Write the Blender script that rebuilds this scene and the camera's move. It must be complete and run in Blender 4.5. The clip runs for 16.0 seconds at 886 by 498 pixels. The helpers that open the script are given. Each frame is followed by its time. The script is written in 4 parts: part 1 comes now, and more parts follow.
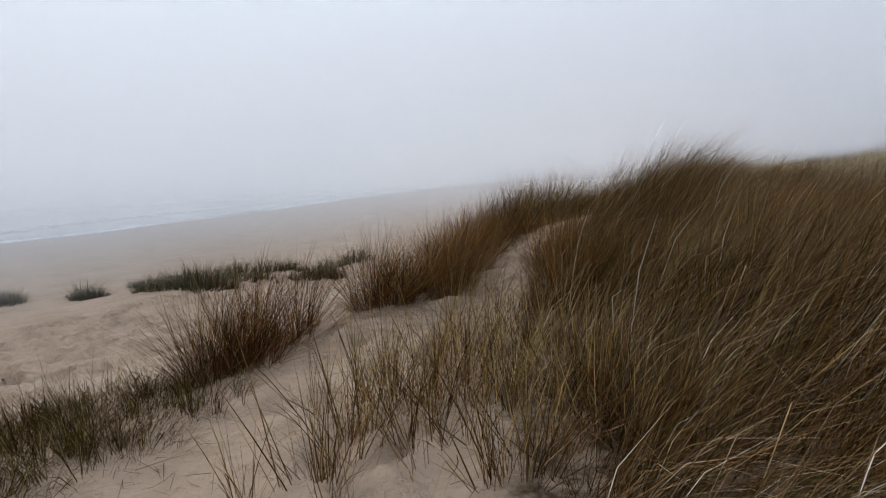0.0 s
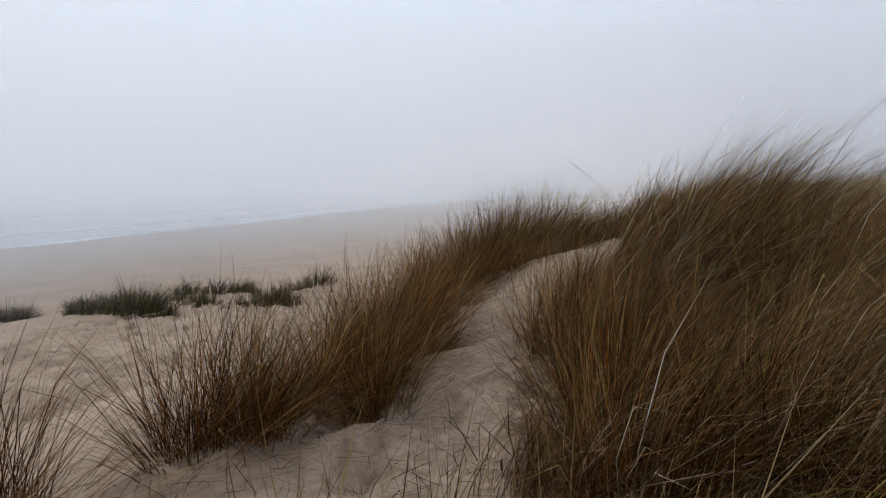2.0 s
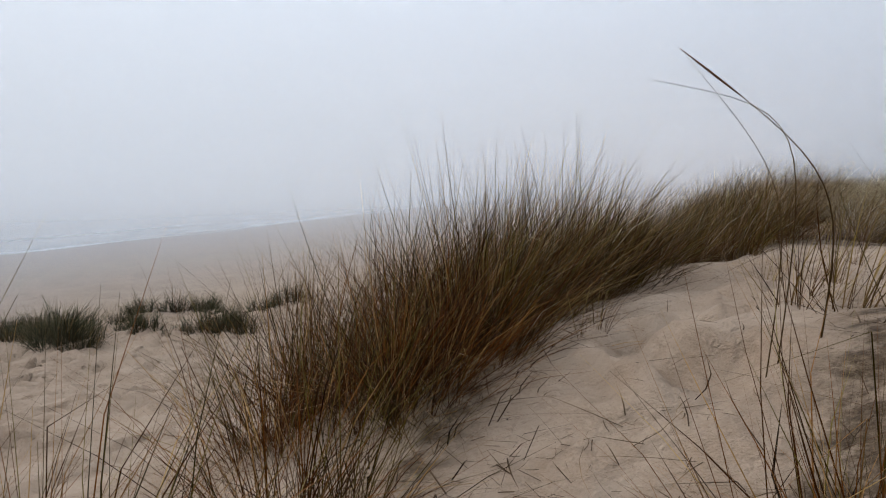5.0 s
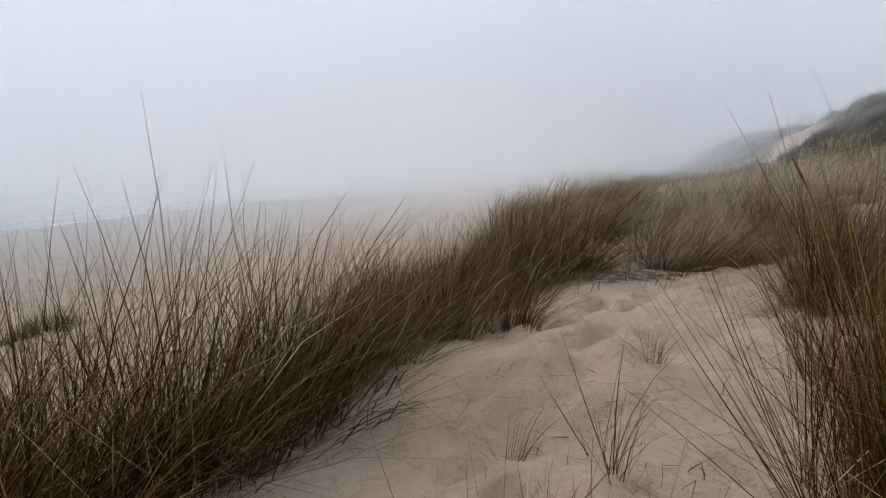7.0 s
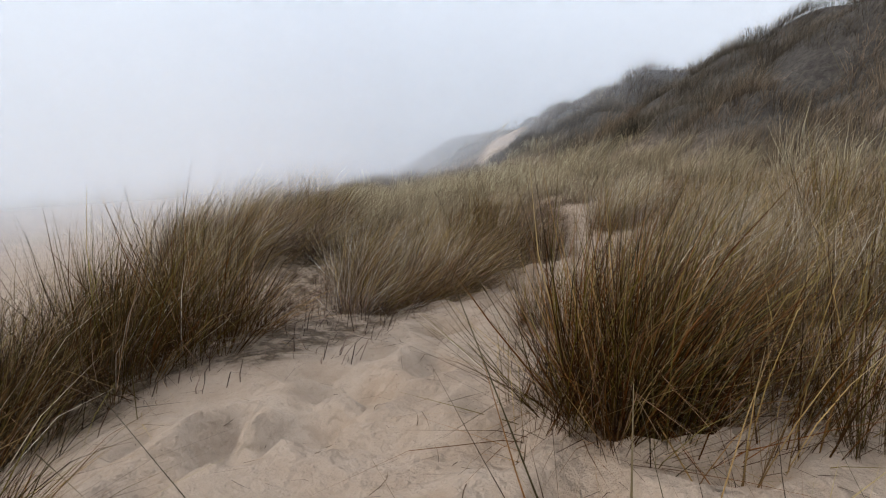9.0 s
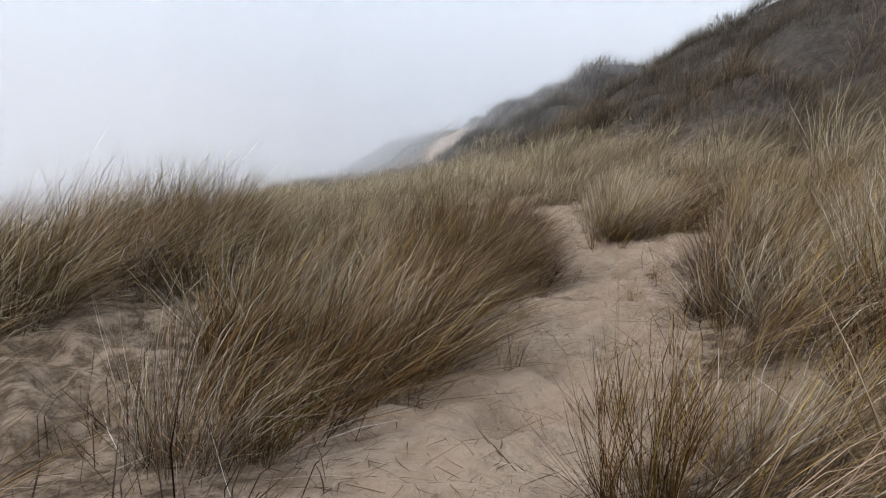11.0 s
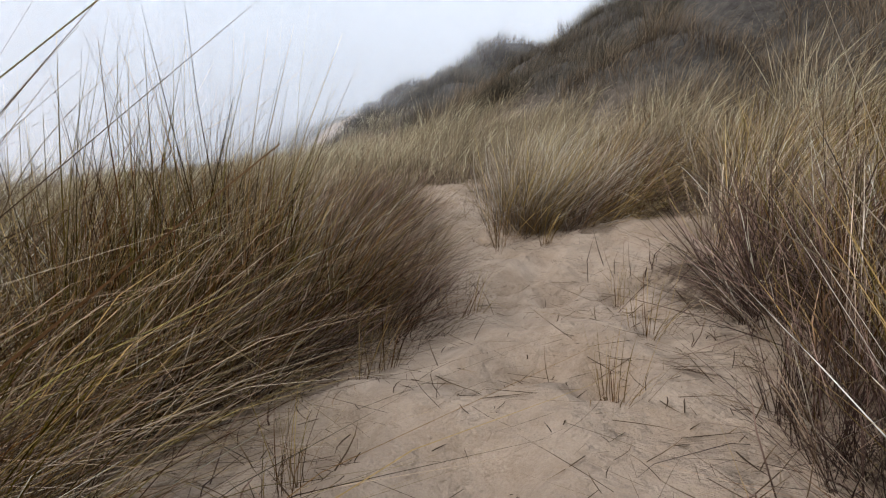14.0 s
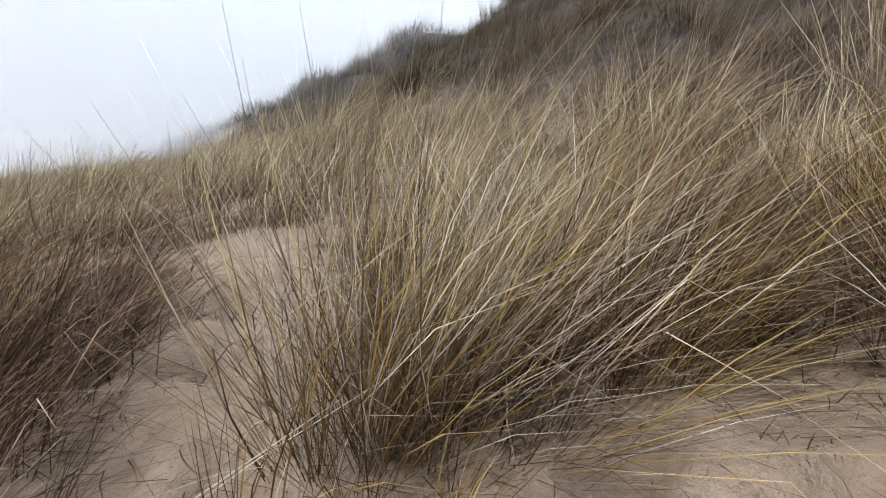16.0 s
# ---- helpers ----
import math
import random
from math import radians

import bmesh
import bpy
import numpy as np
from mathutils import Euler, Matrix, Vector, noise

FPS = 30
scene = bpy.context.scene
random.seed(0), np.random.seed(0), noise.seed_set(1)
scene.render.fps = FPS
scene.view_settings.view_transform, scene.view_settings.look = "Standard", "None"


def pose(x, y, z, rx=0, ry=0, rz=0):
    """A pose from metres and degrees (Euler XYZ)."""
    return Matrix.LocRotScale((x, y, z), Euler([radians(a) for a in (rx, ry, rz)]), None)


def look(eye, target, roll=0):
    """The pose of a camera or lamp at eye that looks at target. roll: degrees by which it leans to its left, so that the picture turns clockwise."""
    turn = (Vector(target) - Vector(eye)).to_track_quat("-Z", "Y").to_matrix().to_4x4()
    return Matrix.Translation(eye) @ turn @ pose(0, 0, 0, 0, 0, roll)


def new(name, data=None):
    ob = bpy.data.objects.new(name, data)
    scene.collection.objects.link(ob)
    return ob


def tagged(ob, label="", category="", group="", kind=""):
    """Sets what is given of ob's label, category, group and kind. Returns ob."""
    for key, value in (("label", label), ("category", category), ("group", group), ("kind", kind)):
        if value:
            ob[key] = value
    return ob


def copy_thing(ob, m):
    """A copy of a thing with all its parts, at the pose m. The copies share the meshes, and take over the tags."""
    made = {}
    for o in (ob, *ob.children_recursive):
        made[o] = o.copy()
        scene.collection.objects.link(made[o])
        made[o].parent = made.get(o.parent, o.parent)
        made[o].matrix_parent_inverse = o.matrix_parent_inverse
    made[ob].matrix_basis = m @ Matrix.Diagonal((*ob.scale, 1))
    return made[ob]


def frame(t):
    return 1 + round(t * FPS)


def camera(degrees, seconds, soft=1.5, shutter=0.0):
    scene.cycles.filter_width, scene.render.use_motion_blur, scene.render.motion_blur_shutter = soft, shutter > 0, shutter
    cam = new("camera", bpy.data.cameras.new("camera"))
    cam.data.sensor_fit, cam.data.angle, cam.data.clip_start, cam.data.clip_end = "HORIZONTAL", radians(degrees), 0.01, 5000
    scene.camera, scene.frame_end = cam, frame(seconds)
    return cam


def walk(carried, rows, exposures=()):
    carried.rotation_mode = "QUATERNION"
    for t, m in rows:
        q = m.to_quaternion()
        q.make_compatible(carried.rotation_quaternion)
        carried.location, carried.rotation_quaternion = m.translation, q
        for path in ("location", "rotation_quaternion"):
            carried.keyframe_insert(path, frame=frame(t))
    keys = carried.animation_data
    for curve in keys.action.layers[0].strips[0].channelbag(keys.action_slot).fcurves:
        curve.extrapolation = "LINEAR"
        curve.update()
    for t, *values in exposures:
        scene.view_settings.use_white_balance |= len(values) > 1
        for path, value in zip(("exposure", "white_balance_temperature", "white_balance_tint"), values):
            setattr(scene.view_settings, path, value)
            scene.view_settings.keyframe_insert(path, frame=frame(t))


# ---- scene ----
cam = camera(70.8, 16.0, soft=1.1)
PATH = [
    (0.0, pose(0.000, -0.000, 1.000, 81.66, 1.08, -0.00)),
    (0.5, pose(0.108, 0.667, 0.892, 81.97, 0.53, -0.00)),
    (1.0, pose(0.119, 1.232, 0.882, 82.30, 0.29, -0.45)),
    (1.5, pose(0.208, 1.685, 0.892, 83.04, -0.09, -0.99)),
    (2.0, pose(0.247, 2.183, 0.889, 83.21, -0.31, -1.66)),
    (2.5, pose(0.263, 2.617, 0.872, 83.49, -0.54, -1.98)),
    (3.0, pose(0.311, 3.044, 0.809, 83.66, -0.59, -1.91)),
    (3.5, pose(0.323, 3.629, 0.742, 83.69, -0.18, -1.67)),
    (3.7, pose(0.359, 3.855, 0.689, 83.81, -0.24, -1.33)),
    (5.8, pose(1.003, 6.050, 0.747, 83.41, 0.11, -1.14)),
    (6.0, pose(1.084, 6.182, 0.783, 83.37, -0.40, -2.35)),
    (6.5, pose(1.313, 6.446, 0.907, 82.55, -1.25, -8.92)),
    (7.0, pose(1.689, 6.725, 0.952, 82.79, -0.19, -15.59)),
    (7.5, pose(2.046, 6.992, 0.952, 82.77, -0.23, -23.91)),
    (8.0, pose(2.374, 7.374, 0.953, 82.74, -0.11, -31.94)),
    (8.5, pose(2.708, 7.753, 0.899, 82.92, 0.21, -35.84)),
    (9.0, pose(3.043, 8.216, 0.973, 82.89, 0.28, -39.45)),
    (9.2, pose(3.175, 8.380, 0.980, 82.82, 0.37, -40.53)),
    (11.3, pose(4.676, 10.376, 0.824, 83.05, -0.06, -44.92)),
    (11.5, pose(4.744, 10.576, 0.831, 82.92, -0.15, -44.90)),
    (12.0, pose(4.976, 10.942, 0.846, 83.03, 0.04, -44.49)),
    (12.5, pose(5.386, 11.056, 0.883, 83.07, 0.18, -44.40)),
    (13.0, pose(5.762, 11.195, 0.834, 83.06, 0.21, -47.35)),
    (13.5, pose(6.148, 11.311, 0.668, 83.06, -0.19, -51.68)),
    (14.0, pose(6.639, 11.395, 0.573, 82.53, -0.11, -53.75)),
    (14.5, pose(7.240, 11.625, 0.565, 82.41, 0.18, -58.19)),
    (15.0, pose(7.853, 11.915, 0.585, 82.27, 0.61, -59.61)),
    (15.5, pose(8.428, 12.185, 0.698, 82.34, 0.18, -60.05)),
    (16.0, pose(9.019, 12.547, 0.732, 82.49, -0.21, -60.54)),
]
walk(cam, PATH, [(0, 0.0), (6.5, 0.0), (9, .26), (11.5, .3), (14, .42), (16, .6)])
# ---- sky and light ----
SUN_EL, SUN_AZ = radians(33), radians(-62)
world = bpy.data.worlds.new("overcast_world")
scene.world = world
world.use_nodes = True
wn = world.node_tree.nodes
wl = world.node_tree.links
wn.clear()
w_out = wn.new("ShaderNodeOutputWorld")
w_sky = wn.new("ShaderNodeTexSky")
w_sky.sky_type = "NISHITA"
w_sky.sun_disc = False
w_sky.sun_elevation, w_sky.sun_rotation = SUN_EL, SUN_AZ
w_sky.air_density, w_sky.dust_density = 1.0, 4.0
w_blue = wn.new("ShaderNodeBackground")
w_blue.inputs["Strength"].default_value = 0.10
wl.new(w_sky.outputs["Color"], w_blue.inputs["Color"])
w_cloud = wn.new("ShaderNodeBackground")
w_cloud.inputs["Color"].default_value = (0.77, 0.855, 1.0, 1)
w_cloud.inputs["Strength"].default_value = 1.34
w_mix = wn.new("ShaderNodeMixShader")
w_mix.inputs[0].default_value = 0.86
wl.new(w_blue.outputs[0], w_mix.inputs[1])
wl.new(w_cloud.outputs[0], w_mix.inputs[2])
wl.new(w_mix.outputs[0], w_out.inputs["Surface"])

sun_data = bpy.data.lights.new("sun", "SUN")
sun_data.energy, sun_data.angle, sun_data.color = 1.2, radians(12), (1.0, 0.95, 0.88)
sun = new("sun", sun_data)
sun.matrix_world = look((30 * math.sin(SUN_AZ), 30 * math.cos(SUN_AZ), 30 * math.tan(SUN_EL)), (0, 0, 0))
scene.cycles.transparent_max_bounces = 32

# ---- materials ----


def material(name):
    m = bpy.data.materials.new(name)
    m.use_nodes = True
    nt = m.node_tree
    nt.nodes.clear()
    return m, nt.nodes, nt.links, nt.nodes.new("ShaderNodeOutputMaterial")


def ramp(nodes, stops, interpolation="LINEAR"):
    r = nodes.new("ShaderNodeValToRGB")
    r.color_ramp.interpolation = interpolation
    els = r.color_ramp.elements
    while len(els) < len(stops):
        els.new(0.5)
    for e, (p, c) in zip(els, stops):
        e.position, e.color = p, (*c, 1)
    return r


def mixed(nodes, links, fac, a, b, blend="MIX"):
    n = nodes.new("ShaderNodeMix")
    n.data_type, n.blend_type = "RGBA", blend
    for socket, v in ((n.inputs[0], fac), (n.inputs[6], a), (n.inputs[7], b)):
        if isinstance(v, (int, float)):
            socket.default_value = v
        elif isinstance(v, tuple):
            socket.default_value = (*v, 1)
        else:
            links.new(v, socket)
    return n.outputs[2]


def maths(nodes, links, op, a, b=0.0, clamp=False):
    n = nodes.new("ShaderNodeMath")
    n.operation, n.use_clamp = op, clamp
    for socket, v in ((n.inputs[0], a), (n.inputs[1], b)):
        if isinstance(v, (int, float)):
            socket.default_value = v
        else:
            links.new(v, socket)
    return n.outputs[0]


def noisy(nodes, links, scale, detail=4.0, rough=0.55, vector=None):
    n = nodes.new("ShaderNodeTexNoise")
    n.inputs["Scale"].default_value, n.inputs["Detail"].default_value, n.inputs["Roughness"].default_value = scale, detail, rough
    if vector is not None:
        links.new(vector, n.inputs["Vector"])
    return n.outputs["Fac"]


def sand_material():
    m, nodes, links, out = material("dry_sand")
    geo = nodes.new("ShaderNodeNewGeometry")
    pos = geo.outputs["Position"]
    cover = nodes.new("ShaderNodeAttribute")
    cover.attribute_name = "cover"
    wet = nodes.new("ShaderNodeAttribute")
    wet.attribute_name = "wet"
    big = ramp(nodes, [(0.3, (0.335, 0.245, 0.172)), (0.5, (0.395, 0.295, 0.212)), (0.72, (0.45, 0.345, 0.255))])
    links.new(noisy(nodes, links, 0.7, 5, 0.6, pos), big.inputs[0])
    grain = ramp(nodes, [(0.35, (0.88, 0.875, 0.87)), (0.55, (1, 1, 1)), (0.75, (1.06, 1.055, 1.05))])
    links.new(noisy(nodes, links, 260, 3, 0.7, pos), grain.inputs[0])
    col = mixed(nodes, links, 1.0, big.outputs[0], grain.outputs[0], "MULTIPLY")
    patch = ramp(nodes, [(0.42, (1, 1, 1)), (0.62, (0.86, 0.83, 0.80))])
    links.new(noisy(nodes, links, 4.5, 6, 0.65, pos), patch.inputs[0])
    col = mixed(nodes, links, 0.8, col, patch.outputs[0], "MULTIPLY")
    # dead grass litter, its browns lowered to carry shade between the tufts
    litter = ramp(nodes, [(0.35, (0.055, 0.036, 0.021)), (0.5, (0.105, 0.072, 0.044)), (0.7, (0.20, 0.145, 0.094))])
    links.new(noisy(nodes, links, 38, 6, 0.75, pos), litter.inputs[0])
    speck = ramp(nodes, [(0.40, (0, 0, 0)), (0.60, (1, 1, 1))])
    links.new(noisy(nodes, links, 9, 6, 0.7, pos), speck.inputs[0])
    k = maths(nodes, links, "MULTIPLY", maths(nodes, links, "ADD", speck.outputs[0], 0.35), cover.outputs["Fac"], True)
    col = mixed(nodes, links, k, col, litter.outputs[0])
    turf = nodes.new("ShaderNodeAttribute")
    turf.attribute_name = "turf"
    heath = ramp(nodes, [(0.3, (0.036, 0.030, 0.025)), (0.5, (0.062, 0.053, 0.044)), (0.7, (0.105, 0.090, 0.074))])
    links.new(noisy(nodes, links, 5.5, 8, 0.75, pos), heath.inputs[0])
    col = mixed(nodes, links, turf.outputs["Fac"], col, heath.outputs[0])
    col = mixed(nodes, links, wet.outputs["Fac"], col, (0.155, 0.135, 0.12))
    p = nodes.new("ShaderNodeBsdfPrincipled")
    links.new(col, p.inputs["Base Color"])
    rough = maths(nodes, links, "SUBTRACT", 0.95, maths(nodes, links, "MULTIPLY", wet.outputs["Fac"], 0.55))
    links.new(rough, p.inputs["Roughness"])
    p.inputs["Specular IOR Level"].default_value = 0.2
    b1 = nodes.new("ShaderNodeBump")
    b1.inputs["Strength"].default_value, b1.inputs["Distance"].default_value = 0.9, 0.05
    links.new(noisy(nodes, links, 14, 6, 0.62, pos), b1.inputs["Height"])
    b2 = nodes.new("ShaderNodeBump")
    b2.inputs["Strength"].default_value, b2.inputs["Distance"].default_value = 0.4, 0.004
    links.new(noisy(nodes, links, 180, 3, 0.7, pos), b2.inputs["Height"])
    b0 = nodes.new("ShaderNodeBump")
    b0.inputs["Strength"].default_value, b0.inputs["Distance"].default_value = 0.7, 0.14
    links.new(noisy(nodes, links, 4.2, 3, 0.5, pos), b0.inputs["Height"])
    links.new(b0.outputs[0], b1.inputs["Normal"])
    links.new(b1.outputs[0], b2.inputs["Normal"])
    links.new(b2.outputs[0], p.inputs["Normal"])
    links.new(p.outputs[0], out.inputs["Surface"])
    return m


def blade_material(name, stops, root, through_light=0.12, tips=0.35):
    """Grass: each blade takes its own colour; the root mixes sheath brown with painted shade; tufts differ a little
    from one another.
    """
    m, nodes, links, out = material(name)
    geo = nodes.new("ShaderNodeNewGeometry")
    info = nodes.new("ShaderNodeObjectInfo")
    uv = nodes.new("ShaderNodeUVMap")
    sep = nodes.new("ShaderNodeSeparateXYZ")
    links.new(uv.outputs[0], sep.inputs[0])
    hue = ramp(nodes, stops)
    links.new(geo.outputs["Random Per Island"], hue.inputs[0])
    # darker towards the root: shade inside the tuft, laid over the sheath brown
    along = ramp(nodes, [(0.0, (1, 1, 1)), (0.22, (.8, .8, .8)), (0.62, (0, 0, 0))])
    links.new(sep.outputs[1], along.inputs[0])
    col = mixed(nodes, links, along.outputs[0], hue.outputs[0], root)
    tip = ramp(nodes, [(0.58, (0, 0, 0)), (1.0, (1, 1, 1))])
    links.new(sep.outputs[1], tip.inputs[0])
    col = mixed(nodes, links, maths(nodes, links, "MULTIPLY", tip.outputs[0], tips), col, (0.40, 0.33, 0.23))
    each = ramp(nodes, [(0.0, (0.80, 0.74, 0.66)), (0.5, (1, 1, 1)), (1.0, (1.08, 1.10, 1.0))])
    links.new(info.outputs["Random"], each.inputs[0])
    col = mixed(nodes, links, 1.0, col, each.outputs[0], "MULTIPLY")
    region = ramp(nodes, [(0.35, (0.72, 0.68, 0.62)), (0.65, (1.12, 1.10, 1.06))])
    links.new(noisy(nodes, links, 0.55, 4, 0.6, geo.outputs["Position"]), region.inputs[0])
    col = mixed(nodes, links, 1.0, col, region.outputs[0], "MULTIPLY")
    p = nodes.new("ShaderNodeBsdfPrincipled")
    links.new(col, p.inputs["Base Color"])
    p.inputs["Roughness"].default_value = 0.7
    p.inputs["Specular IOR Level"].default_value = 0.05
    tr = nodes.new("ShaderNodeBsdfTranslucent")
    links.new(col, tr.inputs["Color"])
    mix = nodes.new("ShaderNodeMixShader")
    mix.inputs[0].default_value = through_light
    links.new(p.outputs[0], mix.inputs[1])
    links.new(tr.outputs[0], mix.inputs[2])
    links.new(mix.outputs[0], out.inputs["Surface"])
    return m


SAND = sand_material()
# low stops and roots run dark, standing in for shade deep in tufts
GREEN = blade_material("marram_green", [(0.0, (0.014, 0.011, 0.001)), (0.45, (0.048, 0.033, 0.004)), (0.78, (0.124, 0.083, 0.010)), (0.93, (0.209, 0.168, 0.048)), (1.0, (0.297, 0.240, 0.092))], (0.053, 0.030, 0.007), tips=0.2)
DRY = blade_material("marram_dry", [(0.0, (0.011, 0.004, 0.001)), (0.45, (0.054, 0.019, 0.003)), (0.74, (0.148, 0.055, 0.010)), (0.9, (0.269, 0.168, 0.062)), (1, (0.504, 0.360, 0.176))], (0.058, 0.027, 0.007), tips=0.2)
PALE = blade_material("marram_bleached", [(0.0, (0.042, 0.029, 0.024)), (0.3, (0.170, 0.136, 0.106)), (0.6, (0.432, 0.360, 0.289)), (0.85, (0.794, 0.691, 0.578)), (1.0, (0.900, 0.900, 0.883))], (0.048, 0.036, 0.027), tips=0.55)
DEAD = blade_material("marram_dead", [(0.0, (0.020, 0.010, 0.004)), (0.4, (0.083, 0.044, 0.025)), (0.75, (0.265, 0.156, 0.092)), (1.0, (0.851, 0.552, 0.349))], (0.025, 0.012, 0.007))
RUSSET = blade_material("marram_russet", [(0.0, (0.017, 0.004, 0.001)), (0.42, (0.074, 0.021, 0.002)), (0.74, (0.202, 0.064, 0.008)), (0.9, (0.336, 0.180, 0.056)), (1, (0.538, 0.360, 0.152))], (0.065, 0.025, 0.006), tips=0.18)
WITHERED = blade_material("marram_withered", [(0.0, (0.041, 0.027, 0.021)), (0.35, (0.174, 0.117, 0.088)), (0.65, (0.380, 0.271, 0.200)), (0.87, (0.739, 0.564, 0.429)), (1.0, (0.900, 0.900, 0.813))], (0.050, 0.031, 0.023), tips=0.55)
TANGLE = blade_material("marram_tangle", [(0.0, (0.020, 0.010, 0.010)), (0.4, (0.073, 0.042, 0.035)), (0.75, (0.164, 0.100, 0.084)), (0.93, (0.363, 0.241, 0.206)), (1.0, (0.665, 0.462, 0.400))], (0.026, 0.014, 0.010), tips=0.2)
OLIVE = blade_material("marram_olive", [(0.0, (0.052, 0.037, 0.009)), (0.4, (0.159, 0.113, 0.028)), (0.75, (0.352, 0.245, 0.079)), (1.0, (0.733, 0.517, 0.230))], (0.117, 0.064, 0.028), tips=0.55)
# nearly black: the shade in gaps between tussocks, put into the dead grass
SHADED_THATCH = blade_material("marram_thatch_shaded", [(0.0, (0.009, 0.005, 0.003)), (0.6, (0.035, 0.019, 0.009)), (1.0, (0.143, 0.085, 0.041))], (0.013, 0.007, 0.003), tips=0.1)
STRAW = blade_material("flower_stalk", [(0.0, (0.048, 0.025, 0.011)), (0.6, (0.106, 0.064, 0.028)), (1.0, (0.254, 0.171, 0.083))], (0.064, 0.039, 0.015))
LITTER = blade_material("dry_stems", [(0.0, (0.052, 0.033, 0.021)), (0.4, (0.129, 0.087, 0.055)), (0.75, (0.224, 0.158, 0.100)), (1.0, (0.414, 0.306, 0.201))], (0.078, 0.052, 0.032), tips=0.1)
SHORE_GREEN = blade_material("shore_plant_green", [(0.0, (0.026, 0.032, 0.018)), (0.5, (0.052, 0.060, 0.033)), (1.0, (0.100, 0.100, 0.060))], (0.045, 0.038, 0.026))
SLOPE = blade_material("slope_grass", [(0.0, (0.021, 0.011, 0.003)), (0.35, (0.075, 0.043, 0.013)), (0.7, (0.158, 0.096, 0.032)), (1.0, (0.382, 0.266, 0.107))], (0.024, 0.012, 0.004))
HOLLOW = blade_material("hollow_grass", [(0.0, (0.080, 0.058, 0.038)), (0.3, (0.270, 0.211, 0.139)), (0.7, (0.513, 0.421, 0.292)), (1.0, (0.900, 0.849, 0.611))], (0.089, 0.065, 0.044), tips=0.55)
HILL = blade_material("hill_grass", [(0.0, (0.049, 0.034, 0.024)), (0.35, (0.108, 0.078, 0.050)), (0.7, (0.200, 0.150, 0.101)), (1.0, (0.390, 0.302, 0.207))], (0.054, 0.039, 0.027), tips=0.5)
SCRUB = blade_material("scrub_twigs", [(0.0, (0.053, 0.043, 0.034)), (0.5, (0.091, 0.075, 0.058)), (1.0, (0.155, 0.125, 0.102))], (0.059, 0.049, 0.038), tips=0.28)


def water_material():
    m, nodes, links, out = material("grey_sea")
    p = nodes.new("ShaderNodeBsdfPrincipled")
    p.inputs["Base Color"].default_value = (0.16, 0.21, 0.24, 1)
    p.inputs["Roughness"].default_value = 0.22
    geo = nodes.new("ShaderNodeNewGeometry")
    b = nodes.new("ShaderNodeBump")
    b.inputs["Strength"].default_value, b.inputs["Distance"].default_value = 0.7, 0.35
    links.new(noisy(nodes, links, 0.45, 5, 0.6, geo.outputs["Position"]), b.inputs["Height"])
    links.new(b.outputs[0], p.inputs["Normal"])
    links.new(p.outputs[0], out.inputs["Surface"])
    return m


def foam_material():
    m, nodes, links, out = material("sea_foam")
    geo = nodes.new("ShaderNodeNewGeometry")
    r = ramp(nodes, [(0.35, (0.30, 0.35, 0.38)), (0.65, (0.62, 0.66, 0.69))])
    links.new(noisy(nodes, links, 1.4, 5, 0.65, geo.outputs["Position"]), r.inputs[0])
    p = nodes.new("ShaderNodeBsdfPrincipled")
    links.new(r.outputs[0], p.inputs["Base Color"])
    p.inputs["Roughness"].default_value = 0.8
    links.new(p.outputs[0], out.inputs["Surface"])
    return m


def mist_material(name, thickness, rise):
    """A sheet of drifting droplets: white, lit by the sky from both sides, thinner at the ground and aloft."""
    m, nodes, links, out = material(name)
    uv = nodes.new("ShaderNodeUVMap")
    sep = nodes.new("ShaderNodeSeparateXYZ")
    links.new(uv.outputs[0], sep.inputs[0])
    low = maths(nodes, links, "DIVIDE", sep.outputs[1], rise, True)
    low = maths(nodes, links, "SMOOTH_MIN", low, 1.0)
    high = maths(nodes, links, "SUBTRACT", 1.0, sep.outputs[0], True)
    a = maths(nodes, links, "MULTIPLY", maths(nodes, links, "MULTIPLY", low, high), thickness)
    d = nodes.new("ShaderNodeBsdfDiffuse")
    t = nodes.new("ShaderNodeBsdfTranslucent")
    d.inputs["Color"].default_value = t.inputs["Color"].default_value = (0.97, 0.985, 1.0, 1)
    body = nodes.new("ShaderNodeMixShader")
    body.inputs[0].default_value = 0.5
    links.new(d.outputs[0], body.inputs[1])
    links.new(t.outputs[0], body.inputs[2])
    clear = nodes.new("ShaderNodeBsdfTransparent")
    mix = nodes.new("ShaderNodeMixShader")
    links.new(a, mix.inputs[0])
    links.new(clear.outputs[0], mix.inputs[1])
    links.new(body.outputs[0], mix.inputs[2])
    links.new(mix.outputs[0], out.inputs["Surface"])
    return m


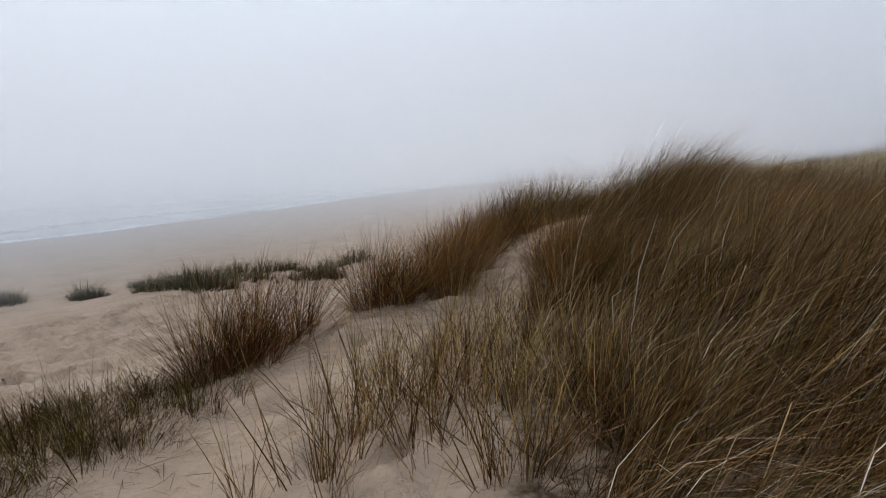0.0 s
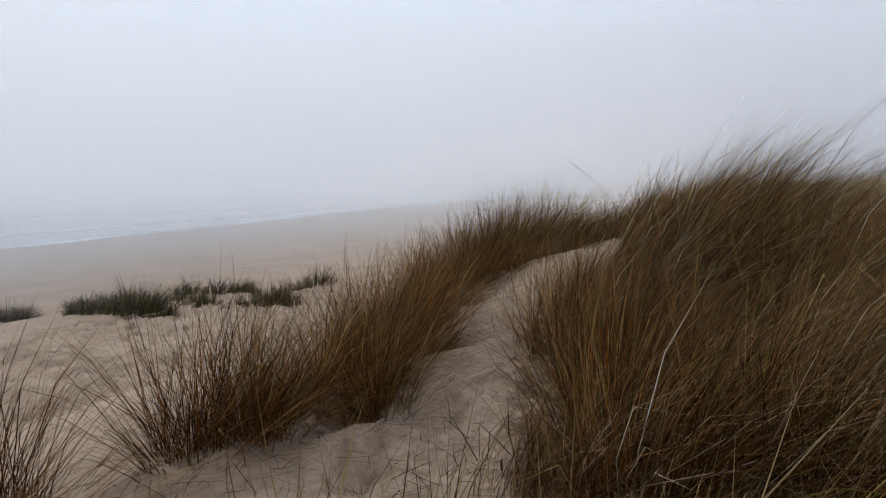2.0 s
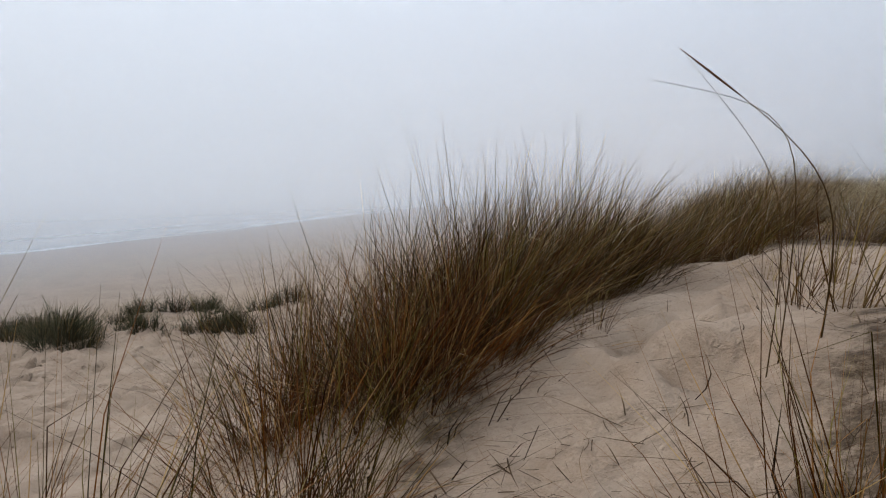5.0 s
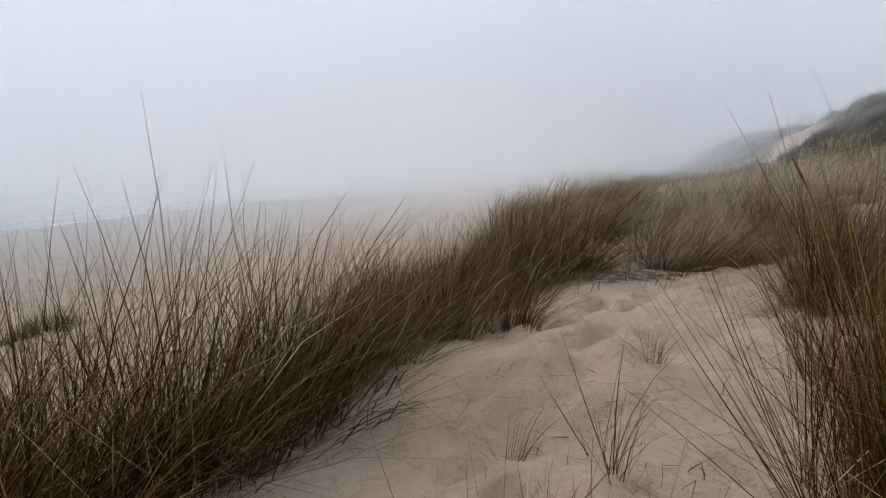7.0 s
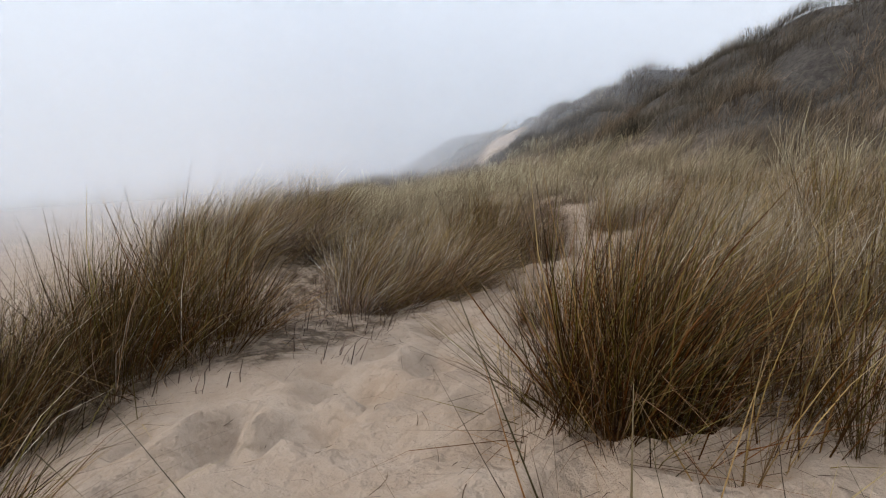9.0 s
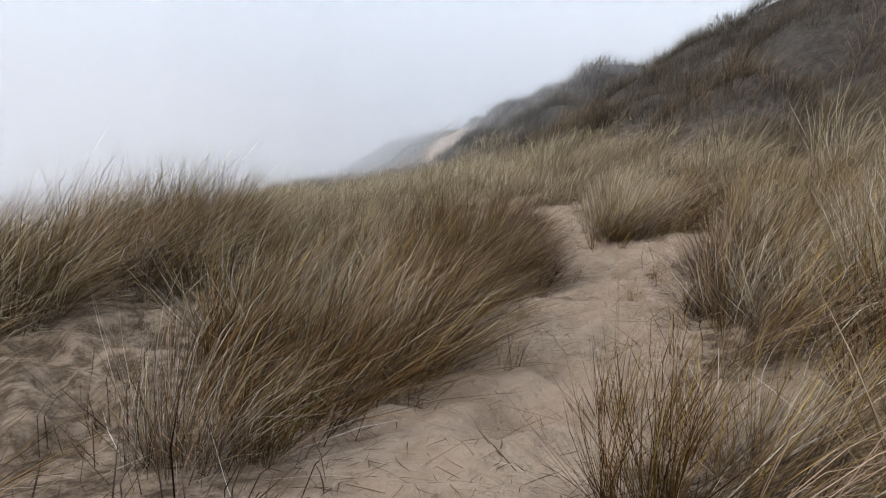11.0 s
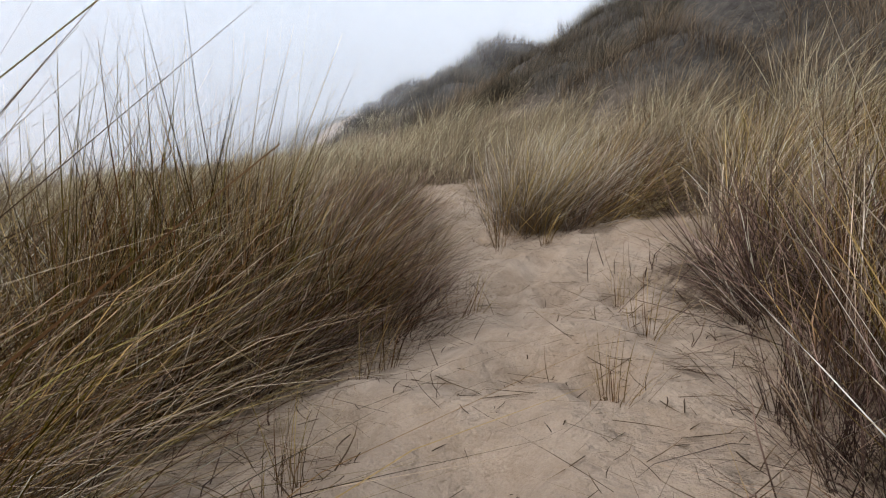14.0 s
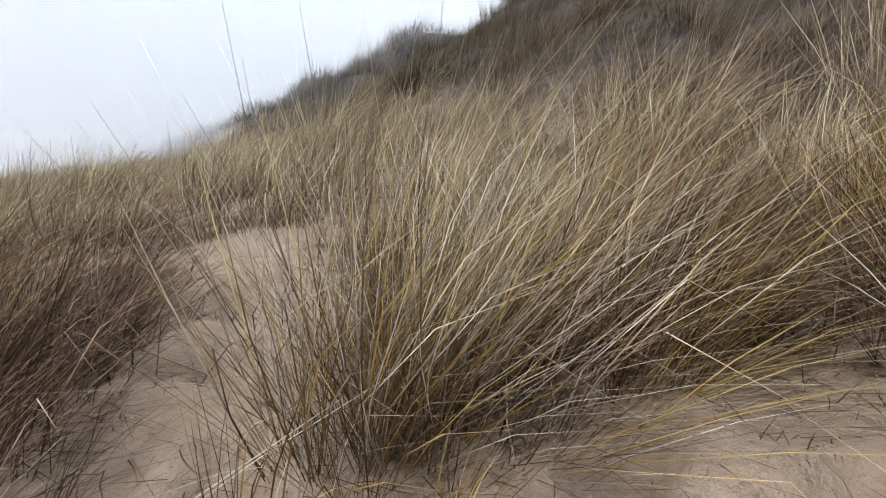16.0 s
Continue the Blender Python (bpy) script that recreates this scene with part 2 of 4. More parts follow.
# ---- mesh helpers ----


def quad_mesh(name, verts, quads, mat, uvs=None, smooth=True):
    """A mesh of quads from arrays: verts (n, 3), quads (m, 4), uvs (n, 2) per vertex."""
    me = bpy.data.meshes.new(name)
    me.vertices.add(len(verts))
    me.vertices.foreach_set("co", np.asarray(verts, np.float32).ravel())
    flat = np.asarray(quads, np.int32).ravel()
    me.loops.add(len(flat))
    me.loops.foreach_set("vertex_index", flat)
    me.polygons.add(len(quads))
    me.polygons.foreach_set("loop_start", np.arange(0, len(flat), 4, dtype=np.int32))
    if uvs is not None:
        layer = me.uv_layers.new(name="UVMap")
        layer.data.foreach_set("uv", np.asarray(uvs, np.float32)[flat].ravel())
    me.update(calc_edges=True)
    if smooth:
        me.polygons.foreach_set("use_smooth", np.ones(len(quads), bool))
    me.materials.append(mat)
    return me


def part(name, mesh, parent=None, label=""):
    ob = new(name, mesh)
    ob.parent = parent
    return tagged(ob, label)


WIND = np.array([0.82, -0.57, 0.0])


def blades(rng, roots, length, width, tilt, heading, droop, wind=0.7, sag=0.45, segs=3, broken=.1):
    """Tapered ribbons that rise from roots at a tilt (radians) towards heading and arch over downwind. Returns verts, quads, uvs."""
    n = len(roots)
    s = np.linspace(0, 1, segs + 1)
    mid = (s[1:] + s[:-1]) / 2
    d0 = np.stack([np.sin(tilt) * np.cos(heading), np.sin(tilt) * np.sin(heading), np.cos(tilt)], 1)
    e = WIND[None] * wind + np.stack([np.cos(heading) * .4, np.sin(heading) * .4, -sag * np.ones(n)], 1)
    way = d0[:, None] + e[:, None] * (1.9 * droop[:, None] * mid[None] ** 1.35)[:, :, None]
    bent = (rng.uniform(0, 1, n) < broken) * rng.uniform(.6, 1.8, n)
    turn = heading + rng.normal(0, .9, n)
    fall = np.stack([np.cos(turn), np.sin(turn), np.full(n, -1.2)], 1)
    way = way + fall[:, None] * (bent[:, None] * (mid[None] > rng.uniform(.3, .75, n)[:, None]))[:, :, None]
    way = way / np.linalg.norm(way, axis=2)[:, :, None]
    c = np.concatenate([np.zeros((n, 1, 3)), np.cumsum(way, 1)], 1) * (length / segs)[:, None, None] + roots[:, None]
    face = rng.uniform(0, math.pi, n)
    side = np.stack([np.cos(face), np.sin(face), rng.uniform(-.3, .3, n)], 1)
    w = width[:, None] * np.interp(s, [0, .15, .6, 1], [.75, 1, .8, .12])[None] * .5
    v = np.stack([c - side[:, None] * w[:, :, None], c + side[:, None] * w[:, :, None]], 2).reshape(-1, 3)
    first = (np.arange(n) * (segs + 1) * 2)[:, None] + np.arange(segs)[None] * 2
    quads = np.stack([first, first + 1, first + 3, first + 2], 2).reshape(-1, 4)
    uv = np.stack([np.tile(np.repeat([[0., 1.]], segs + 1, 0), (n, 1, 1)).reshape(-1), np.tile(np.repeat(s, 2), n)], 1)
    return v, quads, uv


def tuft_blades(rng, n, radius, height, width, lean, spread, droop, wind, sag, segs=3, short=0.45, blown=0.0, dome=0.15):
    """Blades of one tuft round the origin, in shoots of a dozen that share a root and a direction."""
    shoots = max(3, n // 11) if n > 12 else n
    r, a = radius * rng.uniform(0, 1, shoots) ** .6, rng.uniform(0, 2 * math.pi, shoots)
    head = a + rng.normal(0, .9, shoots)
    tilt = np.abs(rng.normal(lean, spread, shoots)) * (.3 + .9 * r / radius)
    tall = rng.uniform(.72, 1.1, shoots)
    of = rng.integers(0, shoots, n)
    r, a, head, tilt, tall = r[of], a[of], head[of] + rng.normal(0, .55, n), np.abs(tilt[of] + rng.normal(0, .16, n)), tall[of]
    tilt = tilt + (rng.uniform(0, 1, n) < .08) * rng.uniform(.2, .8, n)
    roots = np.stack([r * np.cos(a) + rng.normal(0, .013, n), r * np.sin(a) + rng.normal(0, .013, n), np.full(n, -.07)], 1)
    head = np.arctan2((1 - blown) * np.sin(head) + blown * 1.6 * WIND[1], (1 - blown) * np.cos(head) + blown * 1.6 * WIND[0])
    head = head + rng.normal(0, .3, n)
    length = height * tall * (short + (1.08 - short) * rng.beta(2.2, 1.4, n)) * (1.05 - dome * (r / radius) ** 2) + .07
    return blades(rng, roots, length, width * rng.choice((.5, .7, .9, 1.1, 1.4), n), tilt, head, droop * rng.uniform(.3, 1.7, n), wind, sag, segs)


# ---- terrain ----
PROFILE_Q = (-60, -45, -35, -25, -20, -16, -13, -11, -9.4, -8.2, -7.2, -6, -4, -2, 0, 2.5, 5, 8, 14, 30, 60)
PROFILE_Z = (-9, -6.5, -5.3, -3.75, -2.9, -2.45, -2.0, -1.45, -.75, -.2, -.03, 0.02, .28, .55, 1.05, 2.5, 3.9, 5.2, 6.4, 7.3, 7.8)


def profile(q):
    """Height across the dune, from the beach (low q) to the top of the hill."""
    z = 0
    for d, w in ((-.8, .2), (-.4, .2), (0, .2), (.4, .2), (.8, .2)):
        z = z + w * np.interp(q + d, PROFILE_Q, PROFILE_Z)
    return z


def bump(x, y, cx, cy, rx, ry, h, turn=0.0):
    c, s = math.cos(turn), math.sin(turn)
    u, v = (x - cx) * c + (y - cy) * s, -(x - cx) * s + (y - cy) * c
    return h * np.exp(-(u / rx) ** 2 - (v / ry) ** 2)


def waves(x, y):
    """Slow swells of the dune."""
    return (np.sin(x * .55 + 1.3 * np.sin(y * .21)) * np.sin(y * .47 + 1.1 * np.sin(x * .3)) * .5
            + np.sin(x * 1.3 + y * .7 + 1.7) * np.sin(y * 1.1 - x * .5) * .2)


def hummocks(x, y, cell=4.2):
    """Rounded overgrown mounds, one to a cell, the higher hiding the lower: 0 between them, about 1 on top."""
    best = np.zeros(np.shape(x))
    i, j = np.floor(x / cell), np.floor(y / cell)
    for di in (-1, 0, 1):
        for dj in (-1, 0, 1):
            u, v = i + di, j + dj
            h = np.sin(u * 12.9898 + v * 78.233) * 43758.5453
            h1 = h - np.floor(h)
            h2 = h1 * 57.31 - np.floor(h1 * 57.31)
            h3 = h1 * 231.7 - np.floor(h1 * 231.7)
            cx, cy, r = (u + .15 + .7 * h1) * cell, (v + .15 + .7 * h2) * cell, cell * (.46 + .26 * h3)
            d2 = ((x - cx) ** 2 + (y - cy) ** 2) / r ** 2
            best = np.maximum(best, (.55 + .6 * h2) * np.clip(1 - d2, 0, 1) ** .8)
    return best


def ground_z(x, y):
    x, y = np.asarray(x, float), np.asarray(y, float)
    q = .83 * (x - 11) - .55 * (y - 9)
    q = q - 1.6 * np.exp(-((y - 0.5) / 3.2) ** 2) * np.clip((x + 9) / 9, 0, 1) * np.clip((6 - x) / 4, 0, 1)
    hill = np.clip((q + 3) / 8, 0, 1)
    z = profile(q) + waves(x, y) * (.12 + .55 * hill)
    z = z + waves(x * .33 + 5, y * .33) * 1.2 * np.clip(q / 8, 0, 1)
    z = z + (hummocks(x, y) - .35) * 1.4 * np.clip((q - .2) / 2, 0, 1) * np.clip((9 - q) / 3, .3, 1)
    s = x + 60.3 - .42 * y
    beach = -5.6 + .03 * s + .06 * waves(x * .5, y * .5)
    k = .35
    z = np.logaddexp(z / k, beach / k) * k
    z = z + bump(x, y, 2.0, 6.0, .7, 1.2, .42, -.1)
    z = z + bump(x, y, 5.2, 16.2, 1.4, 2.6, .35, -.4) + bump(x, y, -9.3, 24, 1.8, 5, .35)
    z = z + bump(x, y, 2.2, 8.5, 1.5, 2.0, .3, -.4) - bump(x, y, 9.0, 12.3, 2.8, 2.2, .27) + bump(x, y, 4.4, 11.6, .8, .8, .12)
    z = z - bump(x, y, 27.5, 15.8, 3.5, 2.2, .95, .5) + bump(x, y, 39.8, 41.7, 1.8, 1.8, .75) - bump(x, y, 40.2, 38.5, 1.4, 1.4, .5) + bump(x, y, 76, 94, 14, 9, 1.8, .9)
    z = z + bump(x, y, 22.4, 25.6, 2.2, 1.8, .8, .8) + bump(x, y, 20.3, 20.6, 1.8, 1.4, .5, .8) + bump(x, y, 18.0, 17.6, 1.6, 1.2, .4, .7) - bump(x, y, 3.6, 4.6, 1.0, 1.6, .12)
    z = z + bump(x, y, 6.9, 15.9, 1.2, 1.1, .22)
    return z


# bare sand: the trodden trail along the crest, its branches (x, y, half width)
TRAILS = [
    [(-.5, -1.5, .7), (-.45, .6, .7), (-.5, 1.6, .62), (-.38, 2.6, .55), (-.1, 3.5, .40), (.3, 4.5, .24), (.55, 5.4, .22), (.9, 6.3, .28), (1.35, 7.1, .42), (1.8, 7.8, .48), (2.4, 8.6, .5), (3.2, 9.4, .62), (3.9, 10.05, .72), (4.5, 10.3, .62)],
    [(3.1, 9.3, .55), (3.5, 10.4, .5), (3.8, 10.75, .3)],
    [(3.9, 10.0, .5), (4.35, 9.6, .35), (4.1, 9.0, .45), (4.7, 8.75, .6)],
    [(4.5, 10.4, .45), (5.2, 10.9, .34), (6.1, 11.35, .33), (7.1, 11.65, .42), (7.6, 11.95, .5), (8.3, 12.3, .48), (9.0, 12.65, .42), (9.6, 12.75, .38), (10.25, 12.6, .32)],
    [(9.2, 12.8, .32), (9.7, 13.45, .27), (10.4, 14.05, .25), (11.2, 14.9, .22)],
    [(4.75, 11.8, .25), (5.0, 12.6, .34), (5.35, 13.3, .38), (5.9, 13.9, .34), (6.5, 14.5, .26)],
]


def off_path(x, y, trail):
    best = np.full(np.shape(x), 1e3)
    for (ax, ay, aw), (bx, by, bw) in zip(trail, trail[1:]):
        k = np.clip(((x - ax) * (bx - ax) + (y - ay) * (by - ay)) / ((bx - ax) ** 2 + (by - ay) ** 2), 0, 1)
        best = np.minimum(best, np.hypot(x - ax - k * (bx - ax), y - ay - k * (by - ay)) - (aw + k * (bw - aw)))
    return best


def off_trail(x, y):
    """Metres from the edge of the nearest trail; below 0 on it."""
    best = off_path(x, y, TRAILS[0])
    for trail in TRAILS[1:]:
        best = np.minimum(best, off_path(x, y, trail))
    return best


def cross_dune(x, y):
    q = .83 * (x - 11) - .55 * (y - 9)
    return q - 1.6 * np.exp(-((y - 0.5) / 3.2) ** 2) * np.clip((x + 9) / 9, 0, 1) * np.clip((6 - x) / 4, 0, 1)


BLOWOUTS = [(3.1, 8.0, 1.2, .45), (35.6, 41.3, 4.2, 1.9), (31.5, 38.5, 2.4, 1.2), (33.2, 48.0, 3.0, 1.2), (24.6, 36.8, 3.8, 1.8), (19.0, 31.5, 2.0, .8), (6.0, 13.9, .5, .35)]


def grass_cover(x, y):
    """1 in closed grass, 0 on bare sand."""
    c = np.clip((cross_dune(x, y) + 8.0 + .7 * np.clip((y - 8.5) / 2, 0, 1)) / .5, 0, 1) * np.clip(off_trail(x, y) / .16 + .2, 0, 1)
    c = c * np.where((x < .9) & (y < 7.6) & (x < .16 * y - .45), 0, 1)
    c = c * np.clip(1.15 + 1.3 * np.sin(x * 2.3 + 1.4 * np.sin(y * 1.7)) * np.sin(y * 2.1 + 1.2 * np.sin(x * 1.9 + 1)), np.where((x > 4.2) & (x < 15) & (y < 18), .35, 1), 1)
    for bx, by, rx, ry in BLOWOUTS:
        u, v = (x - bx) * .66 + (y - by) * .75, -(x - bx) * .75 + (y - by) * .66
        c = c * np.clip(((u / rx) ** 2 + (v / ry) ** 2 - .8) * 2, 0, 1)
    return c


def lines(fine, step, coarse, step2, reach):
    """Grid lines: fine inside, coarser round it, then ever wider out to the horizon."""
    a = list(np.arange(fine[0], fine[1], step))
    lo, hi = np.arange(fine[0] - step2, coarse[0], -step2), np.arange(fine[1], coarse[1], step2)
    far_lo, far_hi, d = [coarse[0]], [coarse[1]], step2
    while far_hi[-1] < reach:
        d *= 1.11
        far_lo.append(far_lo[-1] - d), far_hi.append(far_hi[-1] + d)
    return np.array(sorted({round(float(v), 4) for v in (*a, *lo, *hi, *far_lo, *far_hi)}))


def footprints(X, Y, xs, ys, spots, limit):
    D = np.zeros_like(X)
    for cx, cy, turn, length, depth in spots:
        i0, i1 = np.searchsorted(xs, (cx - length * 1.6, cx + length * 1.6))
        j0, j1 = np.searchsorted(ys, (cy - length * 1.6, cy + length * 1.6))
        x, y = X[j0:j1, i0:i1] - cx, Y[j0:j1, i0:i1] - cy
        c, s = math.cos(turn), math.sin(turn)
        u, v = (x * c + y * s) / length, (-x * s + y * c) / (length * .48)
        r = np.sqrt(u * u + v * v)
        D[j0:j1, i0:i1] += depth * (-np.exp(-(r / .7) ** 2.2) + .4 * np.exp(-((r - 1.15) / .38) ** 2))
    return limit * np.tanh(D / limit)


def build_ground():
    rng = np.random.default_rng(4)
    xs, ys = lines((-1.9, 11.4), .058, (-13, 14.5), .14, 900), lines((.6, 14.6), .058, (-2, 25), .14, 900)
    X, Y = np.meshgrid(xs, ys)
    Z = ground_z(X, Y)
    off, q = off_trail(X, Y), cross_dune(X, Y)
    near = (X > -14) & (X < 16) & (Y > -4) & (Y < 26)
    rough = np.zeros_like(Z)
    for f, amp, ang in ((1.9, .03, 1.1), (3.1, .02, .3), (5.3, .011, 1.7), (8.7, .008, 2.6), (13, .005, .9), (4.1, .012, 2.2)):
        u, v = X * math.cos(ang) + Y * math.sin(ang), -X * math.sin(ang) + Y * math.cos(ang)
        rough += amp * np.sin(u * f + 1.3 * np.sin(v * f * .6) + ang * 9) * np.sin(v * f * .83 + 1.1 * np.sin(u * f * .5))
    Z += rough * near
    spots = []
    for trail in TRAILS:
        for (ax, ay, aw), (bx, by, bw) in zip(trail, trail[1:]):
            for _ in range(int(math.hypot(bx - ax, by - ay) * (aw + bw) * 7)):
                k, o = rng.uniform(), rng.normal(0, .5)
                w = aw + k * (bw - aw)
                nx, ny = -(by - ay), bx - ax
                m = math.hypot(nx, ny)
                spots.append((ax + k * (bx - ax) + nx / m * o * w, ay + k * (by - ay) + ny / m * o * w, math.atan2(by - ay, bx - ax) + rng.normal(0, .45), rng.uniform(.16, .30), rng.uniform(.04, .10)))
    Z += footprints(X, Y, xs, ys, spots, .085)
    spots = []
    for _ in range(950):
        x, y = rng.uniform(-12.5, -1.5), rng.uniform(3, 24.5)
        if -22 < float(cross_dune(x, y)) < -9.6 and rng.uniform() < min(1, (24.5 - y) / 5) * min(1, (x + 12.7) / 3) * min(1, (y - 2.5) / 3):
            spots.append((x, y, rng.uniform(0, 3.1), rng.uniform(.2, .36), rng.uniform(.16, .34)))
    Z += footprints(X, Y, xs, ys, spots, .19)
    ny, nx = X.shape
    idx = np.arange(nx * ny).reshape(ny, nx)
    quads = np.stack([idx[:-1, :-1], idx[:-1, 1:], idx[1:, 1:], idx[1:, :-1]], 2).reshape(-1, 4)
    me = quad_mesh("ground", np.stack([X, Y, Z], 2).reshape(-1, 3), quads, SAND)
    cover = grass_cover(X, Y) * np.where(q > -8.9, 1, 0)
    cover = np.maximum(cover, .75 * (off_path(X, Y, TRAILS[5]) < .2))
    cover = np.maximum(cover, .12 * ((off < .2) & (X > 4.8)))
    cover = np.maximum(cover, .38 * (off < .3) * np.clip((Y - 2.9) / .8, 0, 1) * np.clip((6.6 - Y) / .6, 0, 1))
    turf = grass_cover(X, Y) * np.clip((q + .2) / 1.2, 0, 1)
    wet = np.clip(1 - (X + 60.3 - .42 * Y) / 46, 0, 1) ** 1.2 * .95
    for name, values in (("cover", cover), ("wet", wet), ("turf", turf)):
        layer = me.attributes.new(name, "FLOAT", "POINT")
        layer.data.foreach_set("value", values.astype(np.float32).ravel())
    global surface_z

    def surface_z(x, y):
        """The height of the trodden sand itself, footprints and all."""
        x, y = np.asarray(x, float), np.asarray(y, float)
        i, j = np.clip(np.searchsorted(xs, x) - 1, 0, nx - 2), np.clip(np.searchsorted(ys, y) - 1, 0, ny - 2)
        u, v = (x - xs[i]) / (xs[i + 1] - xs[i]), (y - ys[j]) / (ys[j + 1] - ys[j])
        return Z[j, i] * (1 - u) * (1 - v) + Z[j, i + 1] * u * (1 - v) + Z[j + 1, i] * (1 - u) * v + Z[j + 1, i + 1] * u * v

    return tagged(new("ground", me), "pale tan dune sand with footprints, falling to a wide beach", "sand", kind="structure")


ground = build_ground()


def build_sea():
    ys = np.linspace(-900, 900, 121)
    xs = -np.geomspace(1, 900, 40) + 6
    Xo, Y = np.meshgrid(xs, ys)
    X = Xo - 60.3 + .42 * Y
    Z = np.full_like(X, -5.6) + .02 * np.sin(Y * .3) * np.sin(X * .2)
    idx = np.arange(X.size).reshape(X.shape)
    quads = np.stack([idx[:-1, :-1], idx[1:, :-1], idx[1:, 1:], idx[:-1, 1:]], 2).reshape(-1, 4)
    tagged(new("water", quad_mesh("water", np.stack([X, Y, Z], 2).reshape(-1, 3), quads, water_material())), "calm grey sea at the edge of the beach", "sea", kind="structure")
    foam = foam_material()
    for off, width, seed in ((0.3, 1.3, 1.0), (-9, .8, 4.1)):
        y = np.linspace(-60, 330, 260)
        c = off - 60.3 + .42 * y + 1.6 * np.sin(y * .09 + seed) + .6 * np.sin(y * .31 + seed * 2)
        w = width * (.55 + .45 * np.sin(y * .17 + seed) * np.sin(y * .05 + 1))
        rows = np.stack([np.stack([c + k * w, y, np.full_like(y, -5.6) + h], 1) for k, h in ((-1, .03), (-.5, .09), (.2, .12), (1, .035))], 1)
        idx = np.arange(len(y) * 4).reshape(-1, 4)
        quads = np.stack([idx[:-1, :-1], idx[1:, :-1], idx[1:, 1:], idx[:-1, 1:]], 2).reshape(-1, 4)
        tagged(new("surf_line", quad_mesh("surf_line", rows.reshape(-1, 3), quads, foam)), "thin white line of surf along the shore", "surf", kind="structure")


build_sea()


def build_mist():
    """Sea fog as upright sheets round the place, each a little thicker than the one before."""
    radii = (20, 26, 33, 42, 54, 70, 95, 130, 190)
    last = 14
    for i, r in enumerate(radii):
        thick = 1 - math.exp(-FOG * (r - last))
        last = r
        a = np.linspace(0, 2 * math.pi, 181)
        x, y = 5 + r * np.cos(a), 10 + r * np.sin(a)
        base = np.maximum(ground_z(x, y), -5.6)
        hs = np.concatenate([np.linspace(-.3, 3, 8), np.geomspace(4, r * .75, 8)])
        P = np.stack([np.stack([x, y, base + h], 1) for h in hs], 0)
        lift = 6 * np.clip((base + 2.6) / 1.2, 0, 1) * (r > 22)
        U = np.stack([np.stack([np.clip((base + h) / r / .5, 0, 1) ** 1.5, max(h, 0) + lift], 1) for h in hs], 0)
        idx = np.arange(len(hs) * len(a)).reshape(len(hs), len(a))
        quads = np.stack([idx[:-1, :-1], idx[:-1, 1:], idx[1:, 1:], idx[1:, :-1]], 2).reshape(-1, 4)
        ob = new("backdrop_mist", quad_mesh("backdrop_mist", P.reshape(-1, 3), quads, mist_material("sea_mist", thick, 1.2 + r * .02), U.reshape(-1, 2)))
        tagged(ob, "thin white sheet of drifting sea fog", "fog", kind="structure")


FOG = 0.0235
build_mist()


# ---- grass tussocks ----
VARIANTS = 6
proto = {}


